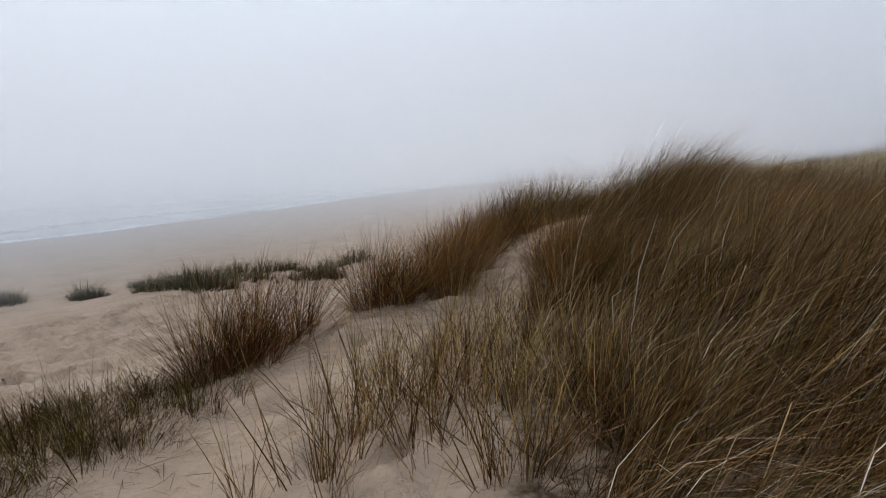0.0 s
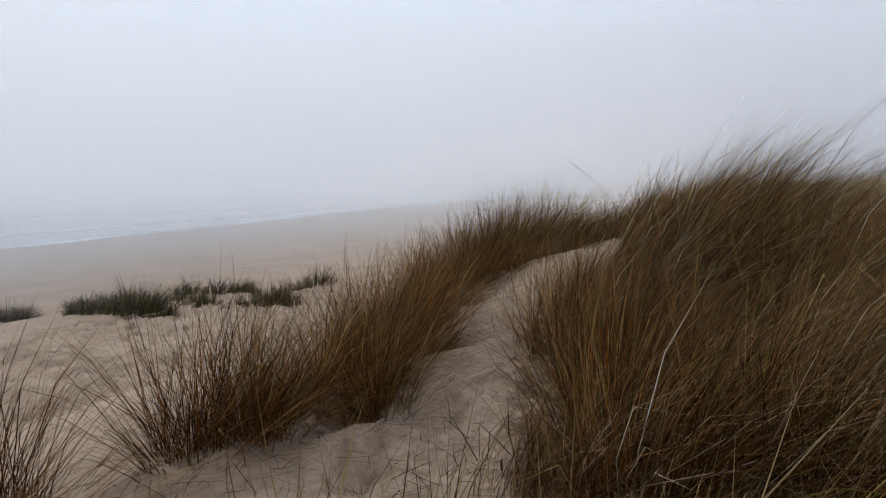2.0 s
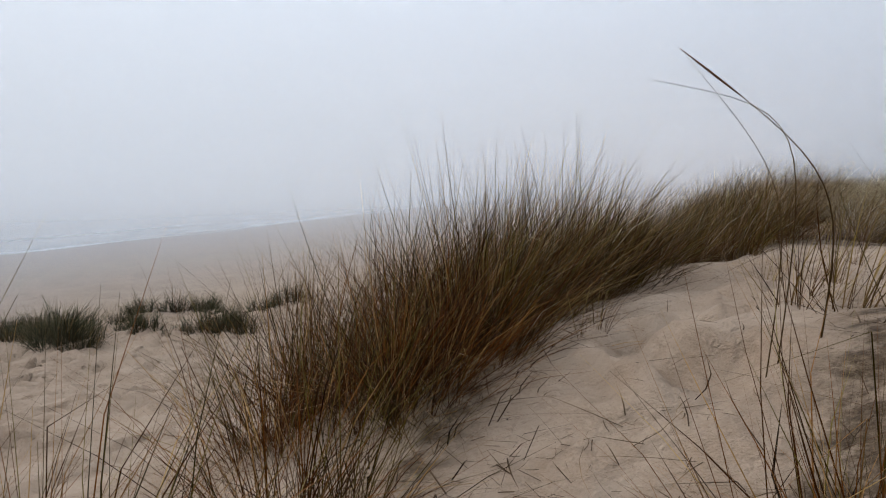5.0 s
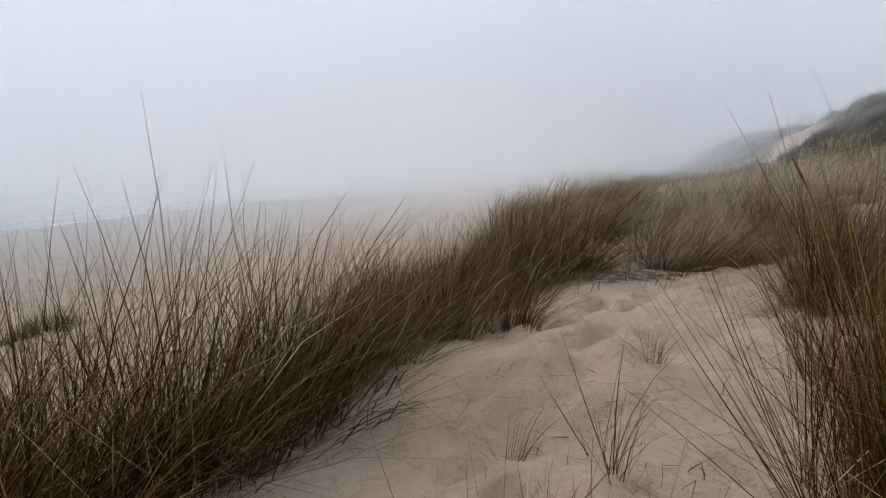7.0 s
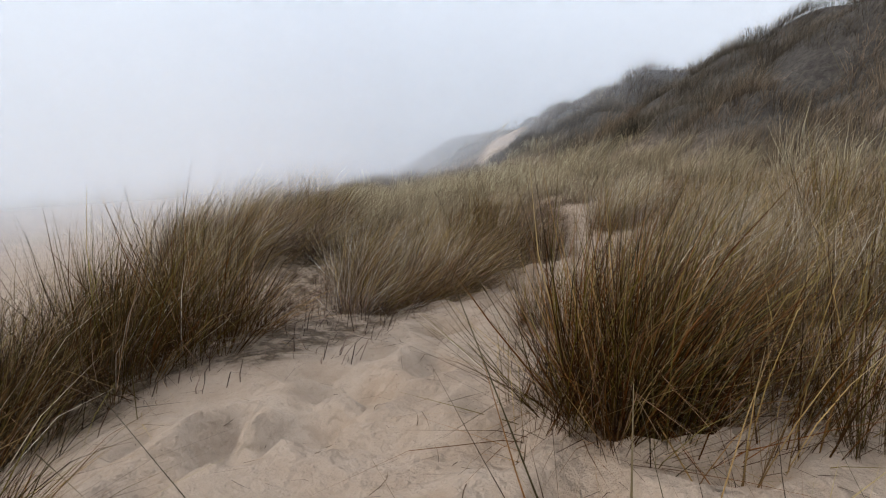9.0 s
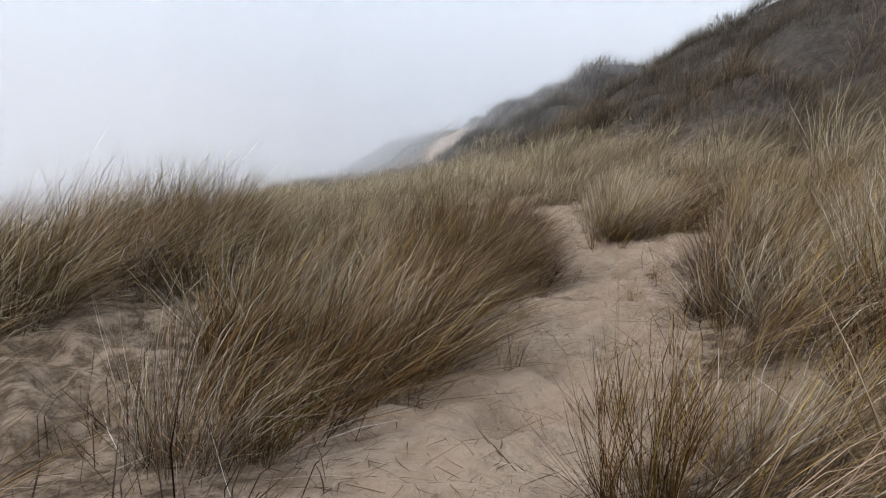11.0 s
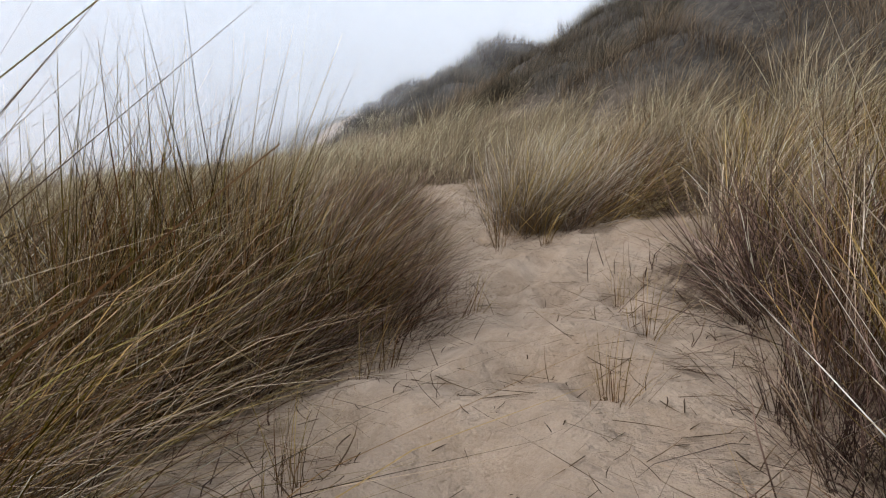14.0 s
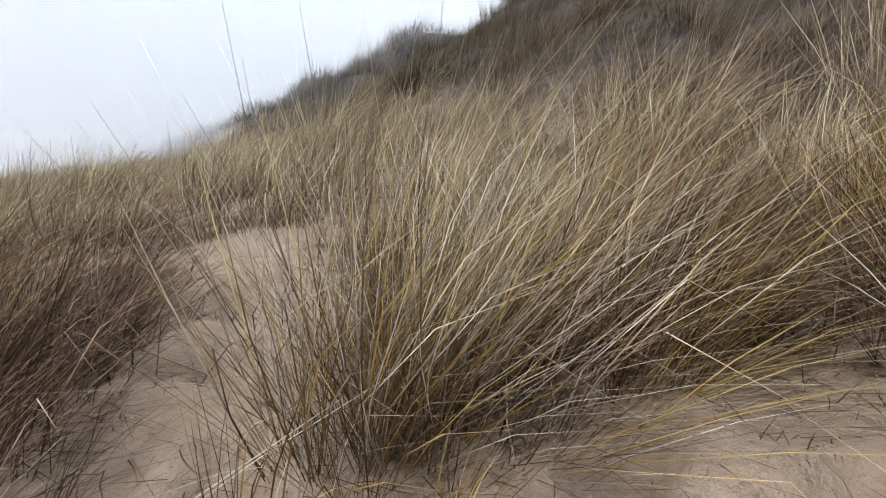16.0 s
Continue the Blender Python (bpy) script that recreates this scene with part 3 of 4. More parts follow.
def build_tuft(kind, variant):
    """One tuft at the origin: an Empty with its green leaves, dry leaves, dead skirt and stalks as parts."""
    rng = np.random.default_rng(100 + variant * 7 + len(kind))
    if kind == "crest":
        name, label, cat = "grass_tussock", "upright brown and olive marram grass tussock on the crest", "grass tussock"
        spec = [("green_leaves", GREEN, 130, .18, .84, .0034, .36, .2, .3, .8, .35), ("dry_leaves", DRY, 230, .20, .78, .0034, .46, .28, .42, .8, .4),
                ("dead_leaves", DEAD, 120, .24, .58, .0032, .9, .4, .7, .5, .9), ("pale_leaves", WITHERED, 40, .2, .74, .0032, .6, .35, .5, .7, .5)]
    elif kind == "slope":
        name, label, cat = "grass_tuft", "shaggy tan marram grass tuft bent over by the wind", "grass tuft"
        spec = [("green_leaves", GREEN, 110, .20, .9, .0028, .46, .3, .42, 1.0, .45), ("dry_leaves", DRY, 270, .22, .94, .0028, .5, .36, .5, 1.0, .5), ("pale_leaves", WITHERED, 50, .24, .9, .0026, .65, .45, .5, .9, .5),
                ("dead_leaves", DEAD, 120, .27, .55, .0034, 1.0, .35, .6, .6, .9)]
    elif kind == "pale":
        name, label, cat = "pale_tuft", "bleached straw-coloured marram grass tuft bent over by the wind", "grass tuft"
        spec = [("green_leaves", OLIVE, 170, .20, .84, .0026, .44, .27, .32, .7, .4), ("dry_leaves", PALE, 300, .23, .86, .0026, .5, .33, .42, .7, .45),
                ("dead_leaves", DEAD, 130, .28, .55, .0032, 1.0, .35, .6, .6, .9)]
    elif kind == "brown":
        name, label, cat = "brown_tussock", "reddish brown marram grass tussock leaning over the sandy crest", "grass tussock"
        spec = [("green_leaves", GREEN, 110, .19, .82, .0034, .48, .28, .34, .6, .35), ("dry_leaves", RUSSET, 330, .2, .8, .0034, .55, .32, .4, .6, .4),
                ("dead_leaves", DEAD, 130, .26, .6, .0032, .95, .4, .7, .5, .9)]
    elif kind == "grey":
        name, label, cat = "withered_tuft", "grey-brown withered marram grass tuft bent over by the wind", "grass tuft"
        spec = [("green_leaves", OLIVE, 150, .22, .9, .0028, .5, .25, .42, 1.1, .45), ("dry_leaves", WITHERED, 270, .24, .95, .0028, .55, .3, .52, 1.1, .5),
                ("dead_leaves", DEAD, 130, .27, .52, .0032, 1.0, .35, .6, .6, .9)]
    elif kind == "tangle":
        name, label, cat = "dead_tussock", "dark tangled dead marram tussock with a few green stems", "grass tussock"
        spec = [("green_leaves", GREEN, 60, .24, .78, .0030, .5, .27, .35, .9, .5), ("dry_leaves", TANGLE, 380, .28, .70, .0032, .7, .4, .5, .9, .6),
                ("dead_leaves", TANGLE, 220, .32, .48, .0032, 1.1, .4, .6, .6, .8), ("pale_leaves", WITHERED, 50, .34, .55, .0030, 1.0, .4, .5, .6, .7)]
    elif kind == "tall":
        name, label, cat = "tall_sprig", "tall thin green and straw grass stems beside the trail", "grass"
        spec = [("green_leaves", GREEN, 36, .14, .98, .0030, .34, .2, .22, .6, .3), ("dry_leaves", DRY, 40, .15, .92, .0030, .4, .25, .28, .6, .3),
                ("dead_leaves", DEAD, 10, .12, .5, .0034, .9, .35, .4, .4, .7)]
    elif kind == "green":
        name, label, cat = "short_grass", "short grey-green dune grass below the crest", "grass"
        spec = [("green_leaves", GREEN, 90, .2, .36, .0034, .5, .3, .5, 1.0, .5), ("dry_leaves", DRY, 16, .16, .36, .0034, .5, .3, .5, 1.0, .5)]
    elif kind == "sparse":
        name, label, cat = "grass_sprig", "thin sparse marram grass stems growing out of bare sand", "grass"
        spec = [("green_leaves", OLIVE, 18, .10, .56, .0034, .3, .2, .22, .6, .4), ("dry_leaves", DRY, 17, .11, .5, .0032, .4, .25, .3, .6, .4),
                ("dead_leaves", DEAD, 9, .10, .28, .0032, 1.0, .3, .5, .4, .8)]
    else:
        name, label, cat = "shore_plant", "low dark green grassy clump at the top of the beach", "shore grass"
        spec = [("green_leaves", SHORE_GREEN, 420, .5, .85, .010, .45, .3, .4, .8, .5), ("dry_leaves", SLOPE, 60, .5, .7, .008, .5, .3, .4, .8, .5)]
    ob = tagged(new(name), label, cat)
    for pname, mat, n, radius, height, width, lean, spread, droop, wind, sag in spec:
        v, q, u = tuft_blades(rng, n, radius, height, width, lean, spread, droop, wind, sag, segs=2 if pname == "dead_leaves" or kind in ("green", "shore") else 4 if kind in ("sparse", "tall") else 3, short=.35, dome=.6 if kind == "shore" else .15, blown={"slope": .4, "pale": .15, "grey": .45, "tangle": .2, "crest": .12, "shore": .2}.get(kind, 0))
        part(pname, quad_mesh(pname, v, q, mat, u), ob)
    for _ in range({"crest": 3}.get(kind, 0)):
        v, q, u = tuft_blades(rng, 1, .16, .92, .0030, .26, .16, .22, .7, .3, segs=6, short=.8)
        part("stalk", quad_mesh("stalk", v, q, STRAW, u), ob)
    return ob


rnd = random.Random(11)


def place(kind, x, y, size=1.0, turn=None, group="", sink=0.0):
    v = rnd.randrange(VARIANTS if kind != "shore" else 3)
    turn = rnd.uniform(-.6, .6) if turn is None else turn
    loc = Vector((x, y, float(surface_z(x, y)) - sink))
    key = (kind, v)
    if key not in proto:
        proto[key] = build_tuft(kind, v)
        proto[key].matrix_basis = Matrix.LocRotScale(loc, Euler((0, 0, turn)), Vector((size, size, size)))
        return tagged(proto[key], group=group)
    size = size / proto[key].scale.x
    return tagged(copy_thing(proto[key], Matrix.LocRotScale(loc, Euler((rnd.uniform(-.06, .06), rnd.uniform(-.06, .06), turn)), Vector((size, size, size * rnd.uniform(.93, 1.07))))), group=group)


GROUPS = {"crest": "tussocks along the crest", "slope": "tufts beside the trail", "pale": "bleached tufts", "brown": "tussocks along the crest", "grey": "withered tufts", "tangle": "dead tussocks"}
# the line that is kept free of tall grass, a little aside of the trail
TRODDEN = [(0, -1), (.12, 1.2), (.3, 3), (.36, 3.85), (.62, 4.9), (1, 6.05), (1.7, 6.7), (2.4, 7.4), (3.2, 8.4), (4.68, 10.38), (5, 10.94), (5.8, 11.2), (6.64, 11.4), (7.85, 11.92), (9.05, 12.57)]


def off_line(x, y):
    best = np.full(np.shape(x), 1e3)
    for (ax, ay), (bx, by) in zip(TRODDEN, TRODDEN[1:]):
        k = np.clip(((x - ax) * (bx - ax) + (y - ay) * (by - ay)) / ((bx - ax) ** 2 + (by - ay) ** 2), 0, 1)
        best = np.minimum(best, np.hypot(x - ax - k * (bx - ax), y - ay - k * (by - ay)))
    return best


# tussocks with a place of their own: kind, x, y, size
HEROES = [
    ("brown", -1.12, 3.5, .88), ("brown", -1.26, 3.2, .8), ("brown", -.92, 3.72, .8), ("brown", -1.05, 3.3, .75), ("brown", -.42, 4.22, .76), ("brown", -.3, 4.3, .78), ("brown", -.14, 4.5, .72), 
    ("brown", -1.3, 3.42, .7), ("brown", -.5, 4.1, .75),
    ("brown", .08, 4.62, .6), ("brown", -.12, 4.62, .62), ("brown", .16, 4.95, .66), ("brown", .26, 5.25, .66), ("brown", -.32, 4.5, .6), ("brown", .85, 4.4, .58), ("brown", .88, 4.75, .6), ("brown", .8, 4.1, .55), ("brown", .95, 5.1, .6), ("brown", .08, 4.4, .6), ("brown", .95, 4.55, .6), ("slope", 1.0, 4.95, .7), ("brown", 1.05, 5.3, .66),
    ("brown", -.05, 4.85, .72), ("brown", .04, 4.98, .74), ("brown", .12, 5.35, .86), ("brown", 0, 5.2, .8), ("brown", .22, 5.6, .76), ("brown", .32, 5.95, .74), ("brown", .45, 6.5, .72), ("brown", .6, 7.15, .74), 
    ("brown", .35, 7.5, .8), ("crest", .3, 7.8, .9), ("brown", .58, 7.76, .95), ("crest", .62, 7.96, 1.1), ("brown", .82, 8.1, 1.0), ("crest", .97, 8.26, 1.14), ("crest", 1.24, 8.4, 1.12), ("crest", 1.45, 8.55, 1.15), ("crest", 1.65, 8.8, 1.12), ("crest", 1.8, 9.0, 1.15), ("crest", 1.15, 8.65, .9), ("crest", .65, 8.3, .85), ("brown", .2, 7.3, .75), ("crest", .75, 8.0, .95),
    ("tall", .55, 7.7, .95), ("tall", .75, 7.95, 1.05), ("tall", 1.0, 8.2, 1.1), ("tall", 1.25, 8.45, 1.1), ("tall", .35, 7.4, .9), ("tall", .9, 8.0, 1.1), ("tall", 1.45, 8.6, 1.1), ("tall", 1.1, 8.35, 1.1), ("brown", .85, 7.5, .85), ("crest", .98, 7.8, .95), ("brown", .68, 7.25, .8), ("tall", .9, 7.65, 1.0), ("brown", 1.08, 8.05, .9), ("crest", 2.15, 9.35, .85), ("crest", 2.55, 9.65, .8), ("crest", 2.95, 9.85, .82), ("crest", 2.4, 10.05, .9), ("crest", 3.4, 11.4, .98), ("crest", 3.65, 11.3, 1.1), ("crest", 4.0, 11.38, 1.15), ("crest", 3.8, 11.6, 1.12),
    ("crest", 4.35, 11.65, 1.0), ("crest", 4.74, 9.3, 1.22), ("brown", 4.86, 9.42, 1.12), ("crest", 4.66, 9.4, 1.08), ("brown", 4.7, 9.22, 1.0), ("crest", 4.88, 9.2, .9), ("tall", 4.78, 9.3, 1.1),
    ("tall", 2.95, 7.42, .95), ("tall", 3.05, 7.56, 1.0), ("tall", 3.15, 7.46, 1.0), ("tall", 3.0, 7.28, .95), ("tall", 3.2, 7.66, .9), ("tall", 2.82, 7.12, .9), ("crest", 3.3, 7.35, .8), ("crest", 3.12, 7.15, .8), ("brown", 3.35, 7.58, .72), ("crest", 2.95, 6.95, .75), ("tall", 2.78, 7.54, .84), ("tall", 2.86, 7.6, .88), ("tall", 2.73, 7.5, .8), ("tall", 2.92, 7.68, .88), ("tall", 2.86, 7.48, .88), ("crest", 2.98, 7.58, .72), ("tall", 2.8, 7.42, .85), ("brown", 2.98, 7.48, .7), ("tall", 2.68, 6.92, .88), ("tall", 2.4, 6.85, .8), ("tall", 2.5, 6.98, .85), ("tall", 2.58, 7.05, .85), ("crest", 2.6, 6.8, .7), ("brown", 3.2, 7.3, .75), ("tall", 2.8, 7.56, .55), ("tall", 2.92, 7.64, .6), ("tall", 3.0, 7.78, .58), ("tall", 3.08, 7.86, .6), ("tall", 2.9, 7.48, .6), ("tall", 3.02, 7.6, .62), ("brown", 3.2, 7.75, .6), ("brown", 3.35, 7.9, .55), ("tall", 5.0, 8.9, .62), ("tall", 5.15, 9.0, .7), ("tall", 5.3, 8.85, .7), ("tall", 5.35, 9.12, .72), ("tall", 5.2, 8.72, .66), ("tall", 5.5, 9.0, .72), ("tall", 4.9, 8.75, .56),
    ("slope", 1.6, 6.1, 1.0), ("slope", 1.95, 6.0, 1.12), ("slope", 2.2, 5.85, 1.25), ("slope", 2.05, 6.12, .9), ("slope", 2.05, 5.75, 1.08), ("slope", 2.15, 5.5, .95), ("slope", 2.4, 6.0, .95), ("slope", 1.75, 5.7, .95),
    ("slope", 5.72, 11.95, .95), ("grey", 6.12, 12.08, 1.05), ("slope", 6.55, 12.25, 1.0), ("slope", 6.3, 12.1, .95), ("grey", 6.15, 12.5, .95), ("grey", 6.92, 12.64, .9), ("grey", 7.4, 12.92, .95), ("slope", 6.7, 12.4, .7),
    ("slope", 5.6, 12.4, .85), ("crest", 7.5, 12.98, .85), ("brown", 7.62, 12.95, .8), ("tangle", 7.75, 12.92, .75), ("tangle", 7.98, 12.98, .8), ("crest", 8.02, 13.15, 1.0), ("brown", 8.15, 13.12, .95), ("grey", 8.45, 13.3, .85), ("crest", 7.78, 13.12, .95), ("crest", 7.3, 12.95, .75), ("tall", 7.6, 13.05, 1.1), ("tall", 7.85, 13.1, 1.2), ("tall", 7.4, 13.0, 1.2), ("tall", 7.2, 12.9, 1.15), ("tall", 7.7, 13.2, 1.3), ("tall", 7.5, 13.15, 1.25), ("tall", 7.95, 13.2, 1.25), ("grey", 8.75, 13.4, .85),
    ("tangle", 7.9, 11.42, .6), ("grey", 8.08, 11.36, .7), ("slope", 8.32, 11.42, .72), ("grey", 8.2, 11.22, .9), ("tangle", 8.6, 11.62, .66), ("tangle", 7.75, 11.3, .6), ("grey", 7.0, 10.85, .85), ("pale", 7.5, 11.05, .9), ("slope", 8.05, 11.3, .9), ("tangle", 8.5, 11.4, 1.0), ("tangle", 8.95, 11.62, 1.0), ("grey", 9.4, 11.85, .95), ("tangle", 8.75, 11.45, 1.05), ("tangle", 9.2, 11.65, 1.05), ("grey", 9.85, 11.95, .95),
    ("pale", 10.0, 13.25, .95), ("grey", 10.25, 13.08, 1.05), ("slope", 10.42, 12.9, 1.0), ("pale", 10.4, 13.4, 1.05), ("pale", 10.15, 13.2, 1.0), ("pale", 10.55, 13.15, 1.05), ("grey", 10.8, 12.75, .9), ("pale", 10.85, 13.15, .9), ("slope", 11.15, 12.95, .9),
    ("tangle", 9.45, 13.85, .8), ("tangle", 9.8, 14.15, .85), ("tangle", 9.1, 13.65, .78), ("tangle", 10.1, 14.5, .9), ("tangle", 9.4, 14.3, .9), ("tangle", 9.55, 14.05, .8), ("tangle", 9.9, 14.4, .85), ("tangle", 9.2, 13.95, .8), ("tangle", 10.35, 14.75, .85), ("tangle", 8.9, 13.95, .8), ("grey", 9.7, 14.6, .95), ("tangle", 9.3, 13.5, .55), ("tangle", 8.3, 12.95, .8), ("tangle", 8.6, 13.15, .8),
    ("crest", 5.0, 14.2, 1.05), ("grey", 5.5, 14.6, 1.12), ("crest", 5.3, 14.4, 1.08), ("grey", 6.15, 15.1, 1.15), ("crest", 6.6, 15.6, 1.2), ("grey", 7.05, 16.2, 1.3), ("crest", 5.75, 16.8, 1.15), ("grey", 6.3, 16.5, 1.2), ("crest", 7.5, 16.3, 1.2), ("grey", 4.6, 13.7, 1.0), ("crest", 5.1, 15.0, 1.1), ("brown", 6.0, 14.9, .9), ("grey", 5.75, 15.2, 1.15), ("crest", 6.9, 15.9, 1.2), ("grey", 6.35, 14.95, 1.25), ("grey", 6.55, 14.75, 1.1), ("crest", 6.75, 14.95, 1.25), ("grey", 6.15, 14.8, 1.2), ("tangle", 6.2, 14.6, 1.0), ("crest", 6.95, 15.2, 1.2), ("grey", 5.4, 15.7, 1.15),
]
for kind, x, y, size in HEROES:
    place(kind, x, y, size, group=GROUPS.get(kind, "tall stems beside the trail"))

# short green grass on the seaward side of the crest
low = random.Random(8)
for _ in range(80):
    r, a = math.sqrt(low.random()), low.uniform(0, 6.28)
    place("green", -1.82 + .8 * r * math.cos(a) * low.uniform(.7, 1.1), 2.5 + .9 * r * math.sin(a) * low.uniform(.8, 1.1), low.uniform(.75, 1.15) * (1.1 - .35 * r), group="short grass below the crest")

# thin sprigs on the open sand and taller ones beside the trail
SPRIGS = [(-.1, 2.06, .9), (.08, 1.95, .95), (-.42, 1.85, .8), (.3, 2.35, 1.0), (.12, 2.55, 1.0), (-.22, 2.45, .9), (.42, 2.75, 1.1), (.2, 2.95, 1.0), (-.05, 2.8, .9), (.5, 2.2, 1.0), (-.62, 1.75, .75), (.35, 1.85, .9), (.62, 2.5, 1.1), (-.3, 1.6, .7), (.62, 1.9, 1.0),
          (.28, 3.4, .8), (.45, 3.2, .9), (-1.6, 2.3, .6), (-1.8, 2.7, .6), (-2.1, 2.6, .6), (-1.45, 2.75, .6), (-2.2, 3.1, .65), (-1.9, 3.4, .6), (-2.5, 3.3, .6), (-1.6, 3.2, .65), (-1.3, 2.4, .5), (-1.75, 2.0, .6), (-2.6, 2.7, .6),
          (1.98, 7.15, 1.1), (2.2, 6.85, 1.6), (2.35, 7.0, 1.9), (2.6, 7.35, 2.0), (2.75, 7.3, 2.1), (2.9, 7.35, 2.1), (3.0, 7.55, 2.0), (2.5, 7.3, 1.9), (2.7, 7.15, 2.0), (2.85, 7.5, 2.0), (2.95, 7.72, 1.9), (3.15, 7.55, 1.9), (3.3, 7.9, 1.7), (3.6, 8.25, 1.5), (3.75, 8.6, 1.3), (2.6, 7.05, 1.8), (2.7, 7.0, 1.9), (2.85, 7.2, 2.0), (3.05, 7.4, 2.1), (3.15, 7.35, 2.1), (3.2, 7.6, 2.1), (3.3, 7.55, 2.0), (2.95, 7.15, 2.0), (3.45, 8.05, 1.6),
          (4.7, 8.85, 1.2), (4.95, 8.95, 1.3), (5.1, 8.8, 1.3), (5.2, 9.1, 1.4), (5.35, 8.92, 1.3), (4.5, 9.2, .9), (4.62, 9.68, .9), (4.45, 9.45, .8),
          (6.6, 11.75, .6), (7.3, 12.2, .5), (7.9, 11.85, .45), (8.4, 11.95, .5), (9.0, 12.25, .5), (7.9, 12.55, .6), (8.6, 12.75, .6), (6.3, 11.1, .6), (9.55, 13.15, .7), (9.7, 12.95, .6), (6.5, 11.0, .7), (7.1, 11.25, .7), (2.3, 8.2, .5), (3.1, 8.75, .5), (2.9, 9.5, .7), (1.3, 7.5, .5)]
SPRIGS += [(3.66, 8.5, .8), (3.9, 8.5, .9), (3.85, 8.3, .8), (3.55, 8.3, .8), (4.0, 8.4, .9), (3.75, 8.2, .9), (3.45, 8.15, .7)]
SPRIGS += [(1.92, 7.35, .8), (2.5, 7.12, .9), (2.42, 7.05, .9), (2.55, 7.25, .9), (2.15, 7.6, .7), (2.45, 7.95, .7), (6.3, 11.0, .8), (6.25, 10.8, .9), (6.4, 10.9, .8), (6.15, 10.75, .8)]
SPRIGS += [(3.12, 7.62, 1.7), (3.25, 7.7, 1.9), (3.35, 7.75, 1.6), (3.2, 7.85, 1.7), (3.4, 7.95, 1.9), (3.5, 8.0, 1.6), (3.35, 8.05, 1.7), (3.55, 8.15, 1.9), (3.65, 8.05, 1.6), (3.45, 7.8, 1.7), (3.6, 7.9, 1.9), (3.7, 8.3, 1.6), (3.25, 7.5, 1.7), (3.1, 7.5, 1.9)]
SPRIGS += [(low.uniform(-.6, .75), low.uniform(1.5, 3.3), low.uniform(.75, 1.1)) for _ in range(14)]
SPRIGS += [(low.uniform(-.5, .62), low.uniform(1.55, 3.1), low.uniform(.75, 1.1)) for _ in range(30)]
for x, y, size in SPRIGS:
    if size > 1.45:
        if float(off_line(x, y)) < .36:
            continue
        place("tall", x, y, size * .47, group="tall stems beside the trail")
    else:
        place("sparse", x, y, size, group="sprigs on the sand")

SHORE = [(-13.9, 23.6, 1.0), (-5.1, 19.1, .9), (-4.5, 19.0, .9), (-4.0, 18.9, .8), (-3.8, 21.9, .9), (-17.3, 24.2, 1.0), (-9.2, 21.4, 1.0), (-8.6, 20.9, 1.1), (-7.9, 20.3, 1.1), (-9.6, 20.9, .9), (-10.2, 21.5, .85), (-7.7, 22.2, .9), (-6.6, 20.2, .8), (-6.45, 17.8, 1.0), (-6.9, 18.3, 1.1), (-7.5, 19.0, 1.0), (-8.3, 19.8, .95), (-8.9, 20.4, .9), (-5.9, 19.6, .8), (-3.4, 18.5, .95), (-3.75, 19.0, .9), (-3.2, 22.8, .8), (-6.7, 25.6, .9), (-7.2, 24.6, .95), (-8.1, 24.2, .9), (-6.2, 24.2, .8), (-13.5, 23.4, .9), (-14.2, 23.9, .9), (-12.8, 25.4, .8), (-17.8, 24.6, 1.0), (-18.5, 25.4, .9), (-11.2, 22.4, .7), (-5.4, 22.6, .6)]
for x, y, size in SHORE:
    place("shore", x, y, size * low.uniform(.8, 1.3), group="plants at the top of the beach")

# closed grass beside the trail: tuft by tuft near it
NEAR = 2.7
fill = random.Random(5)
taken = [(x, y) for _, x, y, _ in HEROES]
step = .36
ny = int(19 / step)
for j in range(ny):
    for i in range(int(17 / step)):
        x = -3 + (i + fill.uniform(.1, .9)) * step
        y = 0.4 + (j + fill.uniform(.1, .9)) * step
        d = float(off_line(x, y))
        if not .13 < d < NEAR or fill.random() > float(grass_cover(x, y)) or float(off_trail(x, y)) < .14:
            continue
        if any((x - a) ** 2 + (y - b) ** 2 < .09 for a, b in taken):
            continue
        if d < .5 and (y > 5.9 or x < .2):
            continue
        if (x > 9.5 and y < 10.5) or (4.9 < x < 6.2 and 8.2 < y < 9.5):
            continue
        q = float(cross_dune(x, y))
        size = fill.uniform(.85, 1.15) * min(1, .48 + d * .46)
        if x < 3.2 and y < 7.6:
            size = fill.uniform(.9, 1.12) * (.74 + .34 * min(d, 1))
        size *= .82 + .2 * math.sin(x * 1.9 + 2) * math.sin(y * 1.6 + x)
        kind = "crest" if q < -7.2 or fill.random() < .2 else "pale" if x > 4.5 and fill.random() < .5 else "grey" if x > 4.5 and fill.random() < .7 else "slope"
        place(kind, x, y, size, group=GROUPS[kind])


for j in range(15):
    for i in range(8):
        x, y = .55 + (i + fill.random()) * .34, 1.7 + (j + fill.random()) * .34
        d = float(off_line(x, y))
        if d > .16 and float(off_trail(x, y)) > .1 and y < 6.4 and (y > 3.3 or x > 1.1):
            place("slope" if fill.random() < (.7 if y < 3.6 else .4) else "brown", x, y, fill.uniform(.72, .95) * (.74 + .3 * min(d, 1)), group=GROUPS["slope"])


def dark_growth(x, y):
    """Where darker heathy growth stands on the mounds of the hill."""
    return (hummocks(x, y) > .4) & (cross_dune(x, y) > .3)


def growth(x, y):
    """0 in the hollow, 1 on the hill between its mounds, 2 on the mounds."""
    return np.where(cross_dune(x, y) < .4, 0, np.where(hummocks(x, y) > .4, 2, 1))


